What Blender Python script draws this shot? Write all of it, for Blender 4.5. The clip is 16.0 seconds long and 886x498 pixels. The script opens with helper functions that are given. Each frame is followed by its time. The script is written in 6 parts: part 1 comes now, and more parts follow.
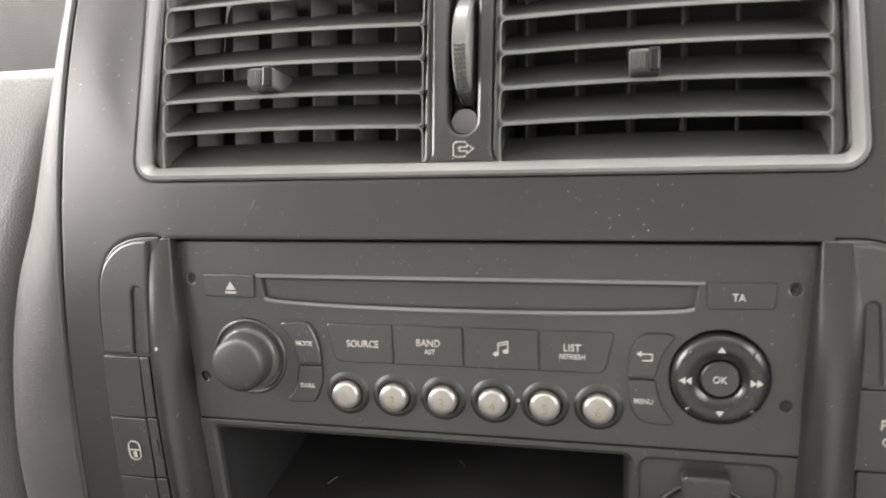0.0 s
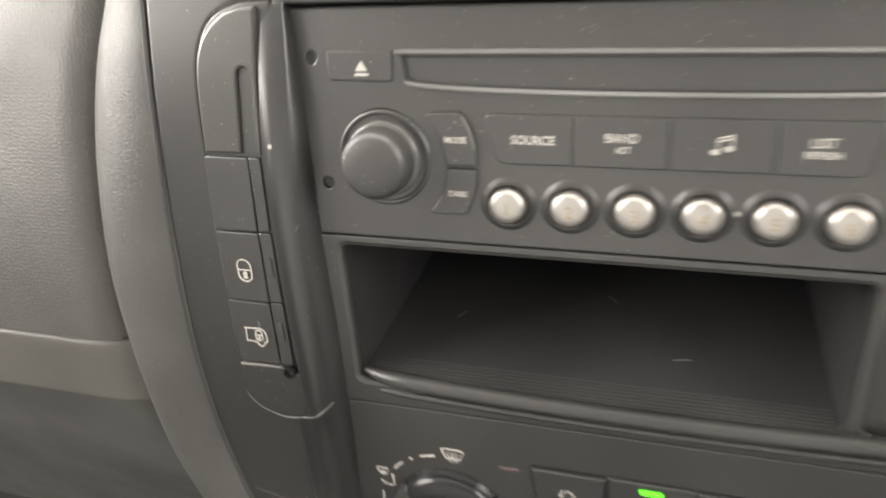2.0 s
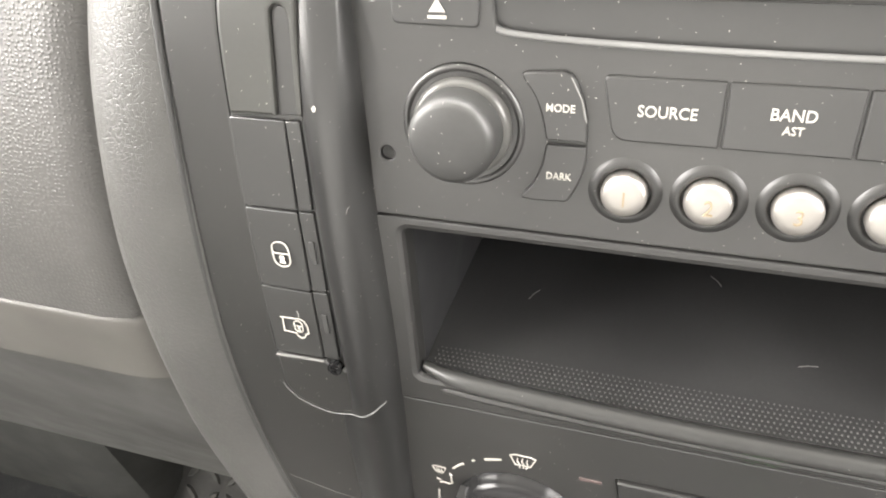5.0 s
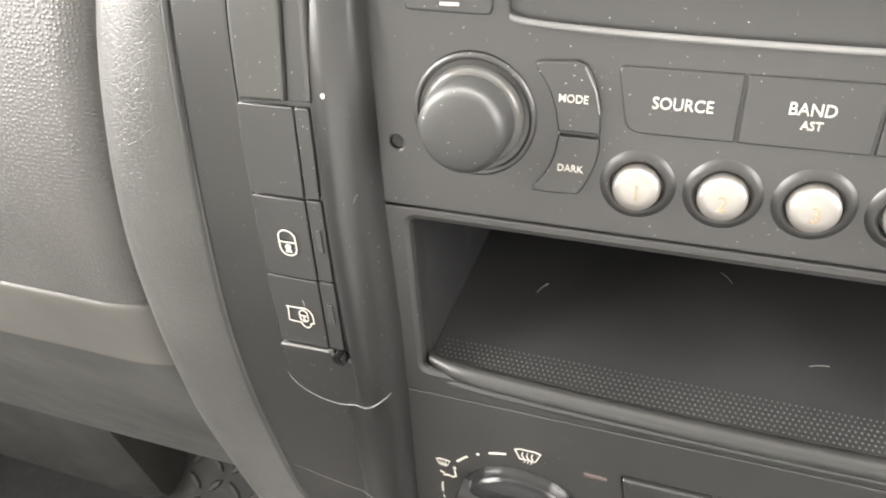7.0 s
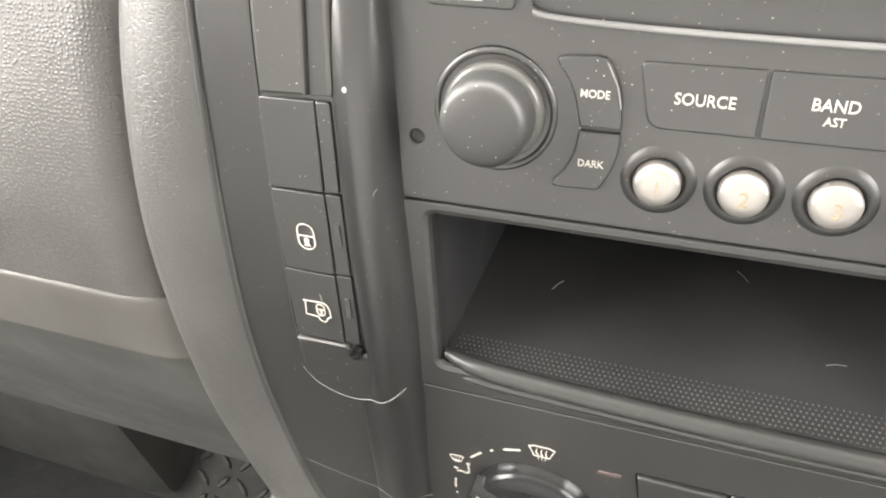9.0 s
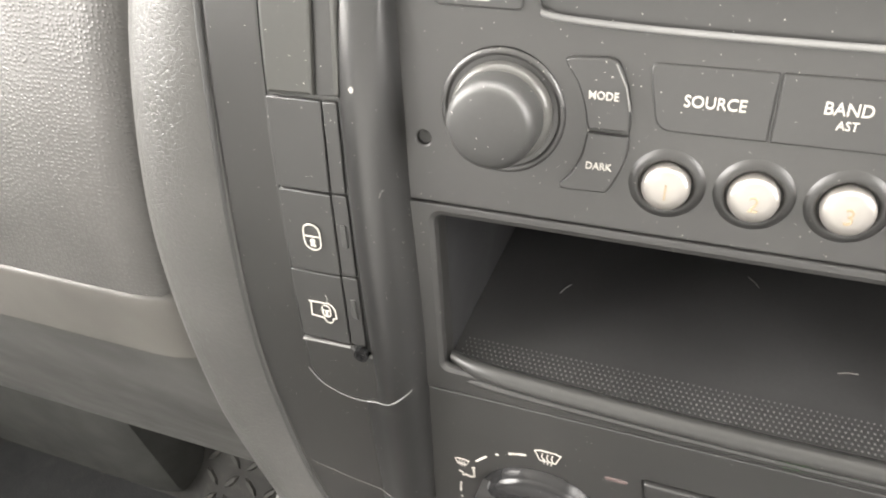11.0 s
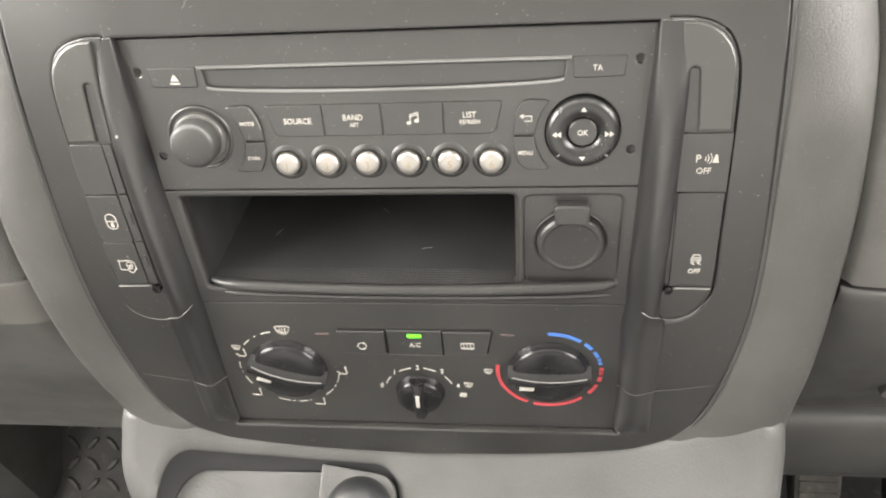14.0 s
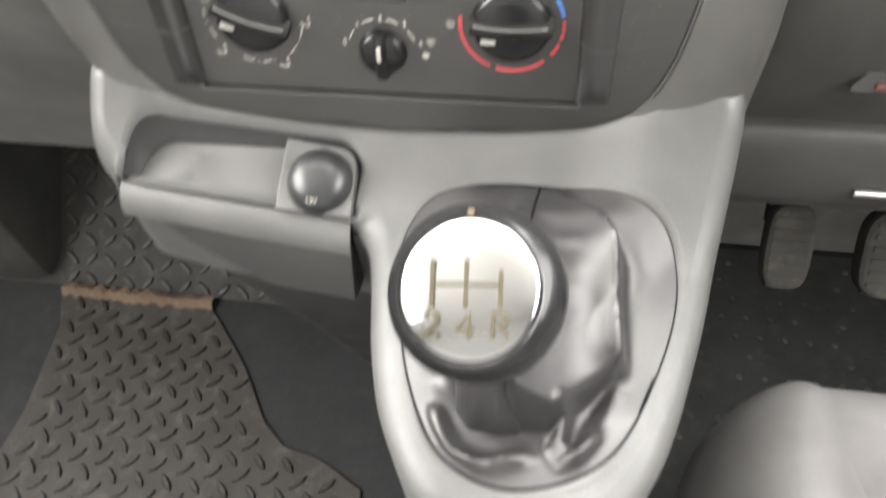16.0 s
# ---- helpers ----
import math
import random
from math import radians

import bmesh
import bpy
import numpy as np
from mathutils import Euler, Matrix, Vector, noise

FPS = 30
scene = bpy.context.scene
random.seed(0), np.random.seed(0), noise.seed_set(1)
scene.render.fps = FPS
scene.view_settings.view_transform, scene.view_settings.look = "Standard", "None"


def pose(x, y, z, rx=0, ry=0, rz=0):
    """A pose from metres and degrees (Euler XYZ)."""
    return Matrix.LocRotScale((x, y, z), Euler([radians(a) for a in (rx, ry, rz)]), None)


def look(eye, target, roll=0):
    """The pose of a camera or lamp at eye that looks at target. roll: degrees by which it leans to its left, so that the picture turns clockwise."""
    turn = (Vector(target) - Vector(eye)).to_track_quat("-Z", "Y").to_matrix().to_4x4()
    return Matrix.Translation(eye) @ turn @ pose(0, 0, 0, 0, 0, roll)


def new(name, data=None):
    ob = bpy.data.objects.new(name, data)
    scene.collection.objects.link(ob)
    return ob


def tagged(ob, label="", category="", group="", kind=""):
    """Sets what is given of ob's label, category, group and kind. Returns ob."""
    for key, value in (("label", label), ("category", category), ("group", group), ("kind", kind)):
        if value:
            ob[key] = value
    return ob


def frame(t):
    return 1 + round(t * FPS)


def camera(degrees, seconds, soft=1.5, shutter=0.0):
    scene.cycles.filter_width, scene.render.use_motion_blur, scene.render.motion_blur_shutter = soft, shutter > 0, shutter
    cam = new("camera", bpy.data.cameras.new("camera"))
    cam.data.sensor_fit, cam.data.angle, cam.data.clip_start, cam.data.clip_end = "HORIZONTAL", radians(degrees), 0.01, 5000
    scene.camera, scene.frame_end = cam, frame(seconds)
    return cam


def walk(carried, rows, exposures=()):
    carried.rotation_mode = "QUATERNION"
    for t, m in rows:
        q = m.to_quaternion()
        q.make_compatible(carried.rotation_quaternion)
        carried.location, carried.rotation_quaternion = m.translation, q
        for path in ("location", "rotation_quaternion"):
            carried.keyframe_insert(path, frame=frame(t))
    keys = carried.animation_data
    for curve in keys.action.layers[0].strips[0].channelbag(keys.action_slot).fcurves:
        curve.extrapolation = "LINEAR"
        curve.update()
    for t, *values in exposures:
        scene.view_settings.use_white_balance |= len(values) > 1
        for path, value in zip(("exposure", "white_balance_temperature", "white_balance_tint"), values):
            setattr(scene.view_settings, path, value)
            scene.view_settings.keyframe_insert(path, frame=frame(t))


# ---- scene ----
cam = camera(62.07, 16.0, soft=1.95, shutter=0.5)


def view(x, y, z, yaw, pitch, roll):
    return pose(x, y, z, 90 + pitch, 0, yaw) @ pose(0, 0, 0, 0, 0, roll)


# seconds, eye, then yaw to the left, pitch and roll in degrees
PATH = [
    (0, 0.0431, -0.1655, 1.1377, 15.30, -27.02, -6.65),
    (0.1, 0.0470, -0.1676, 1.1410, 15.55, -27.20, -6.54),
    (0.2, 0.0548, -0.1757, 1.1468, 15.62, -27.66, -6.66),
    (0.3, 0.0645, -0.1876, 1.1552, 16.38, -28.55, -6.52),
    (0.4, 0.0705, -0.1938, 1.1597, 16.60, -28.90, -6.50),
    (0.5, 0.0762, -0.1927, 1.1603, 17.41, -29.49, -6.92),
    (1, 0.0726, -0.1915, 1.1481, 19.04, -32.35, -7.44),
    (1.5, 0.0588, -0.1817, 1.1305, 20.14, -35.20, -8.09),
    (1.7, 0.0340, -0.1763, 1.1215, 19.69, -36.61, -8.04),
    (2, -0.0004, -0.1440, 1.1019, 21.08, -37.18, -8.74),
    (2.2, -0.0219, -0.1233, 1.0882, 21.38, -38.72, -9.16),
    (2.5, -0.0483, -0.1098, 1.0749, 22.45, -40.22, -10.11),
    (3, -0.0570, -0.1047, 1.0662, 22.66, -41.92, -10.19),
    (3.5, -0.0567, -0.1022, 1.0620, 23.14, -43.64, -10.13),
    (4, -0.0548, -0.1021, 1.0643, 23.91, -45.03, -10.35),
    (4.5, -0.0401, -0.1098, 1.0843, 24.00, -45.14, -10.22),
    (4.7, -0.0284, -0.1079, 1.0949, 24.01, -45.00, -10.06),
    (6.8, -0.0304, -0.1041, 1.0931, 24.66, -45.54, -9.53),
    (7, -0.0293, -0.1055, 1.0933, 24.96, -45.53, -9.56),
    (7.5, -0.0288, -0.1055, 1.0935, 25.12, -45.44, -9.53),
    (8, -0.0288, -0.1054, 1.0930, 25.37, -45.34, -9.51),
    (8.5, -0.0299, -0.1064, 1.0930, 25.56, -45.36, -9.55),
    (10.8, -0.0334, -0.1091, 1.0932, 26.72, -45.13, -9.68),
    (11, -0.0305, -0.1065, 1.0920, 26.91, -45.02, -9.78),
    (11.2, -0.0302, -0.1101, 1.0904, 26.48, -45.37, -9.85),
    (11.5, -0.0141, -0.1223, 1.0901, 25.63, -45.68, -9.61),
    (11.7, -0.0053, -0.1601, 1.1390, 24.89, -45.36, -9.94),
    (12, 0.0065, -0.1800, 1.1583, 23.96, -44.96, -10.22),
    (12.2, 0.0189, -0.1861, 1.1725, 21.65, -45.49, -9.67),
    (12.5, 0.0506, -0.2193, 1.2089, 19.23, -45.39, -9.20),
    (12.7, 0.0745, -0.2355, 1.2324, 16.12, -45.89, -8.42),
    (13, 0.0739, -0.2405, 1.2233, 14.54, -46.22, -8.29),
    (13.5, 0.0409, -0.2066, 1.1751, 11.48, -46.60, -7.73),
    (14, 0.0499, -0.2009, 1.1732, 9.60, -47.19, -7.05),
    (14.5, 0.0496, -0.1943, 1.1586, 9.25, -48.47, -6.88),
    (14.9, 0.0514, -0.2004, 1.1447, 9.80, -50.14, -6.94),
    (15, 0.0526, -0.2080, 1.1398, 9.64, -50.95, -6.62),
    (15.3, 0.0592, -0.2306, 1.1262, 10.84, -51.74, -7.19),
    (15.5, 0.0661, -0.2343, 1.1261, 11.52, -54.05, -6.71),
    (15.7, 0.0736, -0.2508, 1.1168, 11.95, -54.63, -6.59),
    (15.9, 0.0778, -0.2687, 1.1070, 12.43, -54.83, -6.67),
    (16, 0.0795, -0.2822, 1.1036, 13.11, -55.07, -6.22),
]
# seconds, stops by which the picture is brightened, and its white balance
EXPOSURE = [
    (0.0, -0.24, 6440, 10),
    (0.5, -0.20, 6660, 10),
    (1.0, 0.04, 6750, 10),
    (1.5, 0.08, 6820, 10),
    (2.0, 0.16, 6640, 10),
    (2.5, 0.30, 6470, 10),
    (3.0, 0.48, 6390, 10),
    (3.5, 0.52, 6350, 10),
    (4.0, 0.84, 6380, 10),
    (4.5, 0.95, 6440, 10),
    (7.0, 0.88, 6490, 10),
    (8.5, 0.88, 6500, 10),
    (11.0, 0.90, 6490, 10),
    (11.5, 1.00, 6510, 10),
    (12.0, 1.02, 6720, 10),
    (12.5, 0.84, 6620, 10),
    (13.0, 0.54, 6720, 10),
    (13.5, 0.52, 6800, 10),
    (14.0, 0.64, 6560, 10),
    (14.5, 0.74, 6640, 10),
    (15.0, 0.88, 6560, 10),
    (15.5, 0.72, 6420, 10),
    (16.0, 0.60, 6380, 10),
]
walk(cam, [(t, view(*r)) for t, *r in PATH], EXPOSURE)

# ---- world and light ----
world = bpy.data.worlds.new("sky")
scene.world = world
world.use_nodes = True
wn = world.node_tree.nodes
sky = wn.new("ShaderNodeTexSky")
sky.sky_type = "NISHITA"
sky.sun_disc = False
sky.sun_elevation, sky.sun_rotation = radians(50), radians(200)
sky.air_density, sky.dust_density = 1.5, 4.0
world.node_tree.links.new(sky.outputs[0], wn["Background"].inputs[0])
wn["Background"].inputs[1].default_value = 0.12


def area(name, eye, target, width, height, watts, colour):
    lamp = bpy.data.lights.new(name, "AREA")
    lamp.shape, lamp.size, lamp.size_y, lamp.energy, lamp.color = "RECTANGLE", width, height, watts, colour
    ob = new(name, lamp)
    ob.matrix_world = look(eye, target)
    return ob


# daylight standing in the cab's window openings
area("windscreen_daylight", (0.0, 0.46, 1.56), (0.0, -0.14, 0.86), 1.45, 0.70, 82.0, (1.0, 0.965, 0.905))
area("passenger_window_daylight", (-0.84, -0.16, 1.42), (0.3, -0.16, 1.25), 0.96, 0.52, 33.0, (1.0, 0.955, 0.90))
area("driver_window_daylight", (0.84, -0.16, 1.42), (-0.3, -0.16, 1.25), 0.96, 0.52, 20.0, (1.0, 0.955, 0.90))

# ---- materials ----


def mat(name, base, rough=0.5, metal=0.0, grain=0.0, grain_size=0.001, kind="noise", dust=0.0, vary=0.15, emit=0.0, stain=0.0, spec=0.5):
    """A procedural material: base colour varied at two scales, fine relief, specks of dust."""
    m = bpy.data.materials.new(name)
    m.use_nodes = True
    nt = m.node_tree
    bsdf = nt.nodes["Principled BSDF"]
    co = nt.nodes.new("ShaderNodeTexCoord")

    def node(kind_, **values):
        n = nt.nodes.new(kind_)
        for key, value in values.items():
            n.inputs[key].default_value = value
        nt.links.new(co.outputs["Object"], n.inputs["Vector"])
        return n

    def mix(fac, a, b, blend="MIX"):
        n = nt.nodes.new("ShaderNodeMix")
        n.data_type, n.blend_type = "RGBA", blend
        if isinstance(fac, float):
            n.inputs[0].default_value = fac
        else:
            nt.links.new(fac, n.inputs[0])
        for slot, v in ((6, a), (7, b)):
            if isinstance(v, tuple):
                n.inputs[slot].default_value = v
            else:
                nt.links.new(v, n.inputs[slot])
        return n.outputs[2]

    def ramp(out, lo, hi, a=0.0, b=1.0):
        n = nt.nodes.new("ShaderNodeMapRange")
        n.inputs[1].default_value, n.inputs[2].default_value = lo, hi
        n.inputs[3].default_value, n.inputs[4].default_value = a, b
        nt.links.new(out, n.inputs[0])
        return n.outputs[0]

    broad = node("ShaderNodeTexNoise", Scale=22.0, Detail=4.0)
    fine = node("ShaderNodeTexNoise", Scale=900.0, Detail=2.0)
    dark = tuple(c * (1 - vary) for c in base) + (1,)
    light = tuple(min(1, c * (1 + vary)) for c in base) + (1,)
    col = mix(ramp(broad.outputs[0], 0.35, 0.65), dark, light)
    col = mix(ramp(fine.outputs[0], 0.3, 0.7, 0.0, vary), col, tuple(c * 0.7 for c in base) + (1,))
    if stain:
        blot = node("ShaderNodeTexNoise", Scale=60.0, Detail=6.0, Roughness=0.7)
        col = mix(ramp(blot.outputs[0], 0.52, 0.72, 0.0, stain), col, (0.30, 0.28, 0.25, 1))
    if dust:
        cells = node("ShaderNodeTexVoronoi", Scale=820.0, Randomness=1.0)
        patch = node("ShaderNodeTexNoise", Scale=35.0, Detail=3.0)
        size = nt.nodes.new("ShaderNodeMath")
        size.operation = "MULTIPLY"
        nt.links.new(ramp(patch.outputs[0], 0.30, 0.70, 0.042, 0.130), size.inputs[0])
        sep = nt.nodes.new("ShaderNodeSeparateColor")
        nt.links.new(cells.outputs["Color"], sep.inputs[0])
        nt.links.new(ramp(sep.outputs[0], 0.20, 1.0, 0.0, 1.1), size.inputs[1])
        speck = nt.nodes.new("ShaderNodeMath")
        speck.operation = "LESS_THAN"
        nt.links.new(cells.outputs["Distance"], speck.inputs[0])
        nt.links.new(size.outputs[0], speck.inputs[1])
        amount = nt.nodes.new("ShaderNodeMath")
        amount.operation = "MULTIPLY"
        nt.links.new(speck.outputs[0], amount.inputs[0])
        amount.inputs[1].default_value = dust
        col = mix(amount.outputs[0], col, (0.62, 0.60, 0.55, 1))
    nt.links.new(col, bsdf.inputs["Base Color"])
    bsdf.inputs["Metallic"].default_value = metal
    bsdf.inputs["Specular IOR Level"].default_value = spec
    smear = node("ShaderNodeTexNoise", Scale=45.0, Detail=5.0)
    nt.links.new(ramp(smear.outputs[0], 0.3, 0.7, max(0.05, rough - 0.025 - 0.05 * (rough > 0.4)), min(1, rough + 0.025 + 0.05 * (rough > 0.4))), bsdf.inputs["Roughness"])
    if grain:
        bump = nt.nodes.new("ShaderNodeBump")
        bump.inputs["Strength"].default_value = grain
        bump.inputs["Distance"].default_value = grain_size * 0.4
        if kind == "pebble":
            # rounded pebbles laid out over the skin
            part_ = nt.nodes.new("ShaderNodeSeparateXYZ")
            nt.links.new(co.outputs["Object"], part_.inputs[0])
            along = nt.nodes.new("ShaderNodeMath")
            along.operation = "MULTIPLY_ADD"
            along.inputs[1].default_value = 0.6
            nt.links.new(part_.outputs[1], along.inputs[0])
            nt.links.new(part_.outputs[2], along.inputs[2])
            flat_ = nt.nodes.new("ShaderNodeCombineXYZ")
            nt.links.new(part_.outputs[0], flat_.inputs[0])
            nt.links.new(along.outputs[0], flat_.inputs[1])
            tex = node("ShaderNodeTexVoronoi", Scale=1.0 / grain_size)
            tex.voronoi_dimensions = "2D"
            tex.feature = "F1"
            tex.inputs["Randomness"].default_value = 0.62
            nt.links.new(flat_.outputs[0], tex.inputs["Vector"])
            out = ramp(tex.outputs["Distance"], 0.05, 0.42, 1.0, 0.0)
        elif kind == "leather":
            # wandering creases between soft swellings, with fine pores
            wob = node("ShaderNodeTexNoise", Scale=0.8 / grain_size, Detail=2.0)
            shift = nt.nodes.new("ShaderNodeVectorMath")
            shift.operation = "MULTIPLY_ADD"
            shift.inputs[1].default_value = (grain_size * 0.9,) * 3
            nt.links.new(wob.outputs["Color"], shift.inputs[0])
            nt.links.new(co.outputs["Object"], shift.inputs[2])
            tex = node("ShaderNodeTexVoronoi", Scale=1.0 / grain_size)
            tex.feature = "DISTANCE_TO_EDGE"
            nt.links.new(shift.outputs[0], tex.inputs["Vector"])
            pore = node("ShaderNodeTexNoise", Scale=4.0 / grain_size, Detail=2.0)
            both = nt.nodes.new("ShaderNodeMath")
            both.operation = "MULTIPLY_ADD"
            both.inputs[1].default_value = 0.35
            nt.links.new(pore.outputs[0], both.inputs[0])
            nt.links.new(ramp(tex.outputs["Distance"], 0.0, 0.10), both.inputs[2])
            out = both.outputs[0]
        elif kind == "wrinkle":
            # long wavy creases across the skin
            map_ = nt.nodes.new("ShaderNodeMapping")
            map_.inputs["Scale"].default_value = (0.28, 0.8, 1.0)
            nt.links.new(co.outputs["Object"], map_.inputs["Vector"])
            tex = node("ShaderNodeTexNoise", Scale=0.6 / grain_size, Detail=2.0, Distortion=0.8)
            nt.links.new(map_.outputs[0], tex.inputs["Vector"])
            out = ramp(tex.outputs[0], 0.35, 0.65)
        else:
            tex = node("ShaderNodeTexNoise", Scale=1.0 / grain_size, Detail=2.0)
            out = tex.outputs[0]
        nt.links.new(out, bump.inputs["Height"])
        nt.links.new(bump.outputs[0], bsdf.inputs["Normal"])
    if emit:
        bsdf.inputs["Emission Color"].default_value = (*base, 1)
        bsdf.inputs["Emission Strength"].default_value = emit
    return m


FASCIA = mat("black_fascia_plastic", (0.0175, 0.0170, 0.0162), 0.34, grain=0.10, grain_size=0.0004, dust=0.85, vary=0.2, spec=1.0)
RADIO = mat("black_radio_plastic", (0.0225, 0.0219, 0.0212), 0.37, grain=0.08, grain_size=0.0003, dust=0.6, vary=0.2, spec=1.0)
BUTTON = mat("soft_black_button", (0.0200, 0.0197, 0.0192), 0.39, grain=0.06, grain_size=0.0003, dust=0.7, vary=0.2, spec=1.0)
KNOB = mat("worn_black_knob_plastic", (0.034, 0.034, 0.033), 0.46, grain=0.06, grain_size=0.0003, dust=0.8, vary=0.3, spec=0.6)
GLOSS = mat("polished_black_plastic", (0.013, 0.013, 0.0135), 0.22, dust=0.35, vary=0.2, spec=0.35)
PAD_GLOSS = mat("worn_polished_pad_plastic", (0.0165, 0.0165, 0.0165), 0.28, dust=0.5, vary=0.2, spec=0.7)
COVER_SKIN = mat("smooth_black_cover_plastic", (0.030, 0.030, 0.027), 0.34, dust=0.8, vary=0.2, spec=1.0)
PILLAR = mat("smooth_black_pillar_plastic", (0.0150, 0.0148, 0.0146), 0.32, dust=0.5, vary=0.2, spec=0.95)
WRINKLE = mat("wrinkled_grey_dash_skin", (0.070, 0.068, 0.064), 0.40, grain=0.15, grain_size=0.0016, kind="wrinkle", dust=0.2)
COLLAR = mat("satin_black_collar_plastic", (0.019, 0.0187, 0.018), 0.45, dust=0.4, vary=0.2, spec=0.7)
DOME = mat("satin_black_cap_plastic", (0.022, 0.023, 0.024), 0.33, vary=0.15)
PEDAL = mat("dusty_grey_pedal_rubber", (0.075, 0.072, 0.066), 0.75, grain=0.3, grain_size=0.001, stain=0.3)
POCKET_MAT = mat("black_ribbed_pocket_rubber", (0.033, 0.033, 0.0335), 0.48, vary=0.2)
# paler than the floor: the dots' specular highlights as plain colour
GRIP = mat("glinting_rubber_dots", (0.10, 0.10, 0.096), 0.38, vary=0.3)
POCKET = mat("matt_black_pocket_plastic", (0.025, 0.025, 0.026), 0.5, vary=0.2)
# near-black that carries the shade of joints and the seam as colour
GAP = mat("black_gap_shade", (0.008, 0.008, 0.008), 0.9, vary=0.1, spec=0.1)
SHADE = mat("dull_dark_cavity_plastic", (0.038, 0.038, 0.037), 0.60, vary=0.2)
SLAT = mat("dark_vent_plastic", (0.075, 0.074, 0.070), 0.30, grain=0.06, grain_size=0.0004, dust=0.25)
# pale so that the left vent's vanes look lit
VANE = mat("lit_vane_plastic", (0.14, 0.14, 0.136), 0.45)
BLADE = mat("dark_slat_plastic", (0.045, 0.045, 0.043), 0.5, grain=0.06, grain_size=0.0004, dust=0.3)
BEZEL = mat("satin_grey_bezel_plastic", (0.15, 0.15, 0.147), 0.30, grain=0.05, grain_size=0.0004, dust=0.2)
PAD = mat("pebbled_grey_dash_skin", (0.062, 0.060, 0.057), 0.50, grain=0.28, grain_size=0.0014, kind="pebble", dust=0.2)
BAND = mat("grained_grey_trim_skin", (0.066, 0.065, 0.062), 0.42, grain=0.26, grain_size=0.0013, kind="leather", dust=0.5)
LEDGE_SKIN = mat("fine_grained_grey_skin", (0.096, 0.092, 0.084), 0.50, grain=0.18, grain_size=0.0006, dust=0.2)
GLOVEBOX = mat("smooth_grey_glovebox_plastic", (0.092, 0.091, 0.087), 0.46, grain=0.15, grain_size=0.0006, dust=0.1)
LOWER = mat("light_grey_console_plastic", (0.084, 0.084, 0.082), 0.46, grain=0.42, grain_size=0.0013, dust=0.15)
# darker than LOWER: shade under the drawer's lip is put into this tone
DRAWER = mat("shaded_drawer_plastic", (0.024, 0.024, 0.0235), 0.52, grain=0.3, grain_size=0.0006)
TOE_SKIN = mat("dusty_grey_toe_panel", (0.30, 0.297, 0.280), 0.7, grain=0.3, grain_size=0.002, stain=0.2)
KNEE = mat("plain_grey_cover_plastic", (0.054, 0.0533, 0.051), 0.48, grain=0.3, grain_size=0.0006)
SILVER = mat("satin_silver_button_paint", (0.42, 0.40, 0.375), 0.38, metal=0.85, grain=0.03, grain_size=0.0003, vary=0.05)
CHROME = mat("brushed_chrome", (0.36, 0.36, 0.355), 0.20, metal=1.0, vary=0.04)
LINT = mat("grey_lint", (0.24, 0.235, 0.225), 0.8, vary=0.1)
PRINT = mat("white_print", (0.43, 0.415, 0.38), 0.6, vary=0.05)
ENGRAVED = mat("brown_engraving", (0.05, 0.043, 0.027), 0.7, vary=0.05, spec=0.2)
BEIGE = mat("amber_engraving", (0.28, 0.225, 0.15), 0.6, vary=0.05)
RED = mat("red_print", (0.42, 0.055, 0.065), 0.55, vary=0.05)
DIM_RED = mat("dull_red_tab_plastic", (0.10, 0.035, 0.03), 0.55, vary=0.05)
BLUE = mat("blue_print", (0.06, 0.16, 0.45), 0.55, vary=0.05)
LENS = mat("dull_indicator_lens", (0.10, 0.075, 0.072), 0.4)
LIP = mat("shiny_dark_lip_plastic", (0.034, 0.034, 0.033), 0.36, dust=0.5)
# pale tone for painted edge highlights, and for the wheel slot's pale end
PALE_GLINT = mat("pale_glint_plastic", (0.20, 0.197, 0.19), 0.22)
STALK = mat("smooth_stalk_plastic", (0.060, 0.060, 0.059), 0.30, vary=0.1)
LED = mat("lit_green_led", (0.10, 1.0, 0.02), 0.4, emit=1.1, vary=0.0)
LEATHER = mat("black_leather", (0.022, 0.021, 0.0218), 0.38, grain=0.20, grain_size=0.0014, kind="leather", spec=0.75)
TREAD = mat("scuffed_tread_rubber", (0.042, 0.041, 0.038), 0.6, grain=0.3, grain_size=0.001, stain=0.15)
MAT_RUBBER = mat("worn_grey_mat_rubber", (0.028, 0.0255, 0.0225), 0.75, grain=0.3, grain_size=0.001, stain=0.15, vary=0.2)
MAT_TREAD = mat("dark_tread_rubber", (0.0125, 0.0115, 0.0105), 0.6, grain=0.3, grain_size=0.001)
STUD = mat("pale_worn_stud_rubber", (0.085, 0.084, 0.070), 0.7, stain=0.2, vary=0.5)
DRIVER_MAT = mat("dark_driver_mat_rubber", (0.048, 0.051, 0.049), 0.85, grain=0.5, grain_size=0.002, stain=0.12)
RUBBER = mat("worn_tread_rubber", (0.018, 0.0178, 0.0165), 0.7, grain=0.3, grain_size=0.001, stain=0.12)
KICK = mat("grey_kick_panel_plastic", (0.052, 0.053, 0.050), 0.8, grain=0.3, grain_size=0.002)
CARPET = mat("dark_floor_carpet", (0.018, 0.019, 0.020), 0.95, grain=0.8, grain_size=0.002, dust=0.2, stain=0.04)
FRINGE = mat("brown_worn_mat_edge", (0.125, 0.088, 0.060), 0.9, grain=0.6, grain_size=0.002)
CLOTH = mat("grey_seat_cloth", (0.110, 0.107, 0.107), 0.92, grain=0.35, grain_size=0.0009)
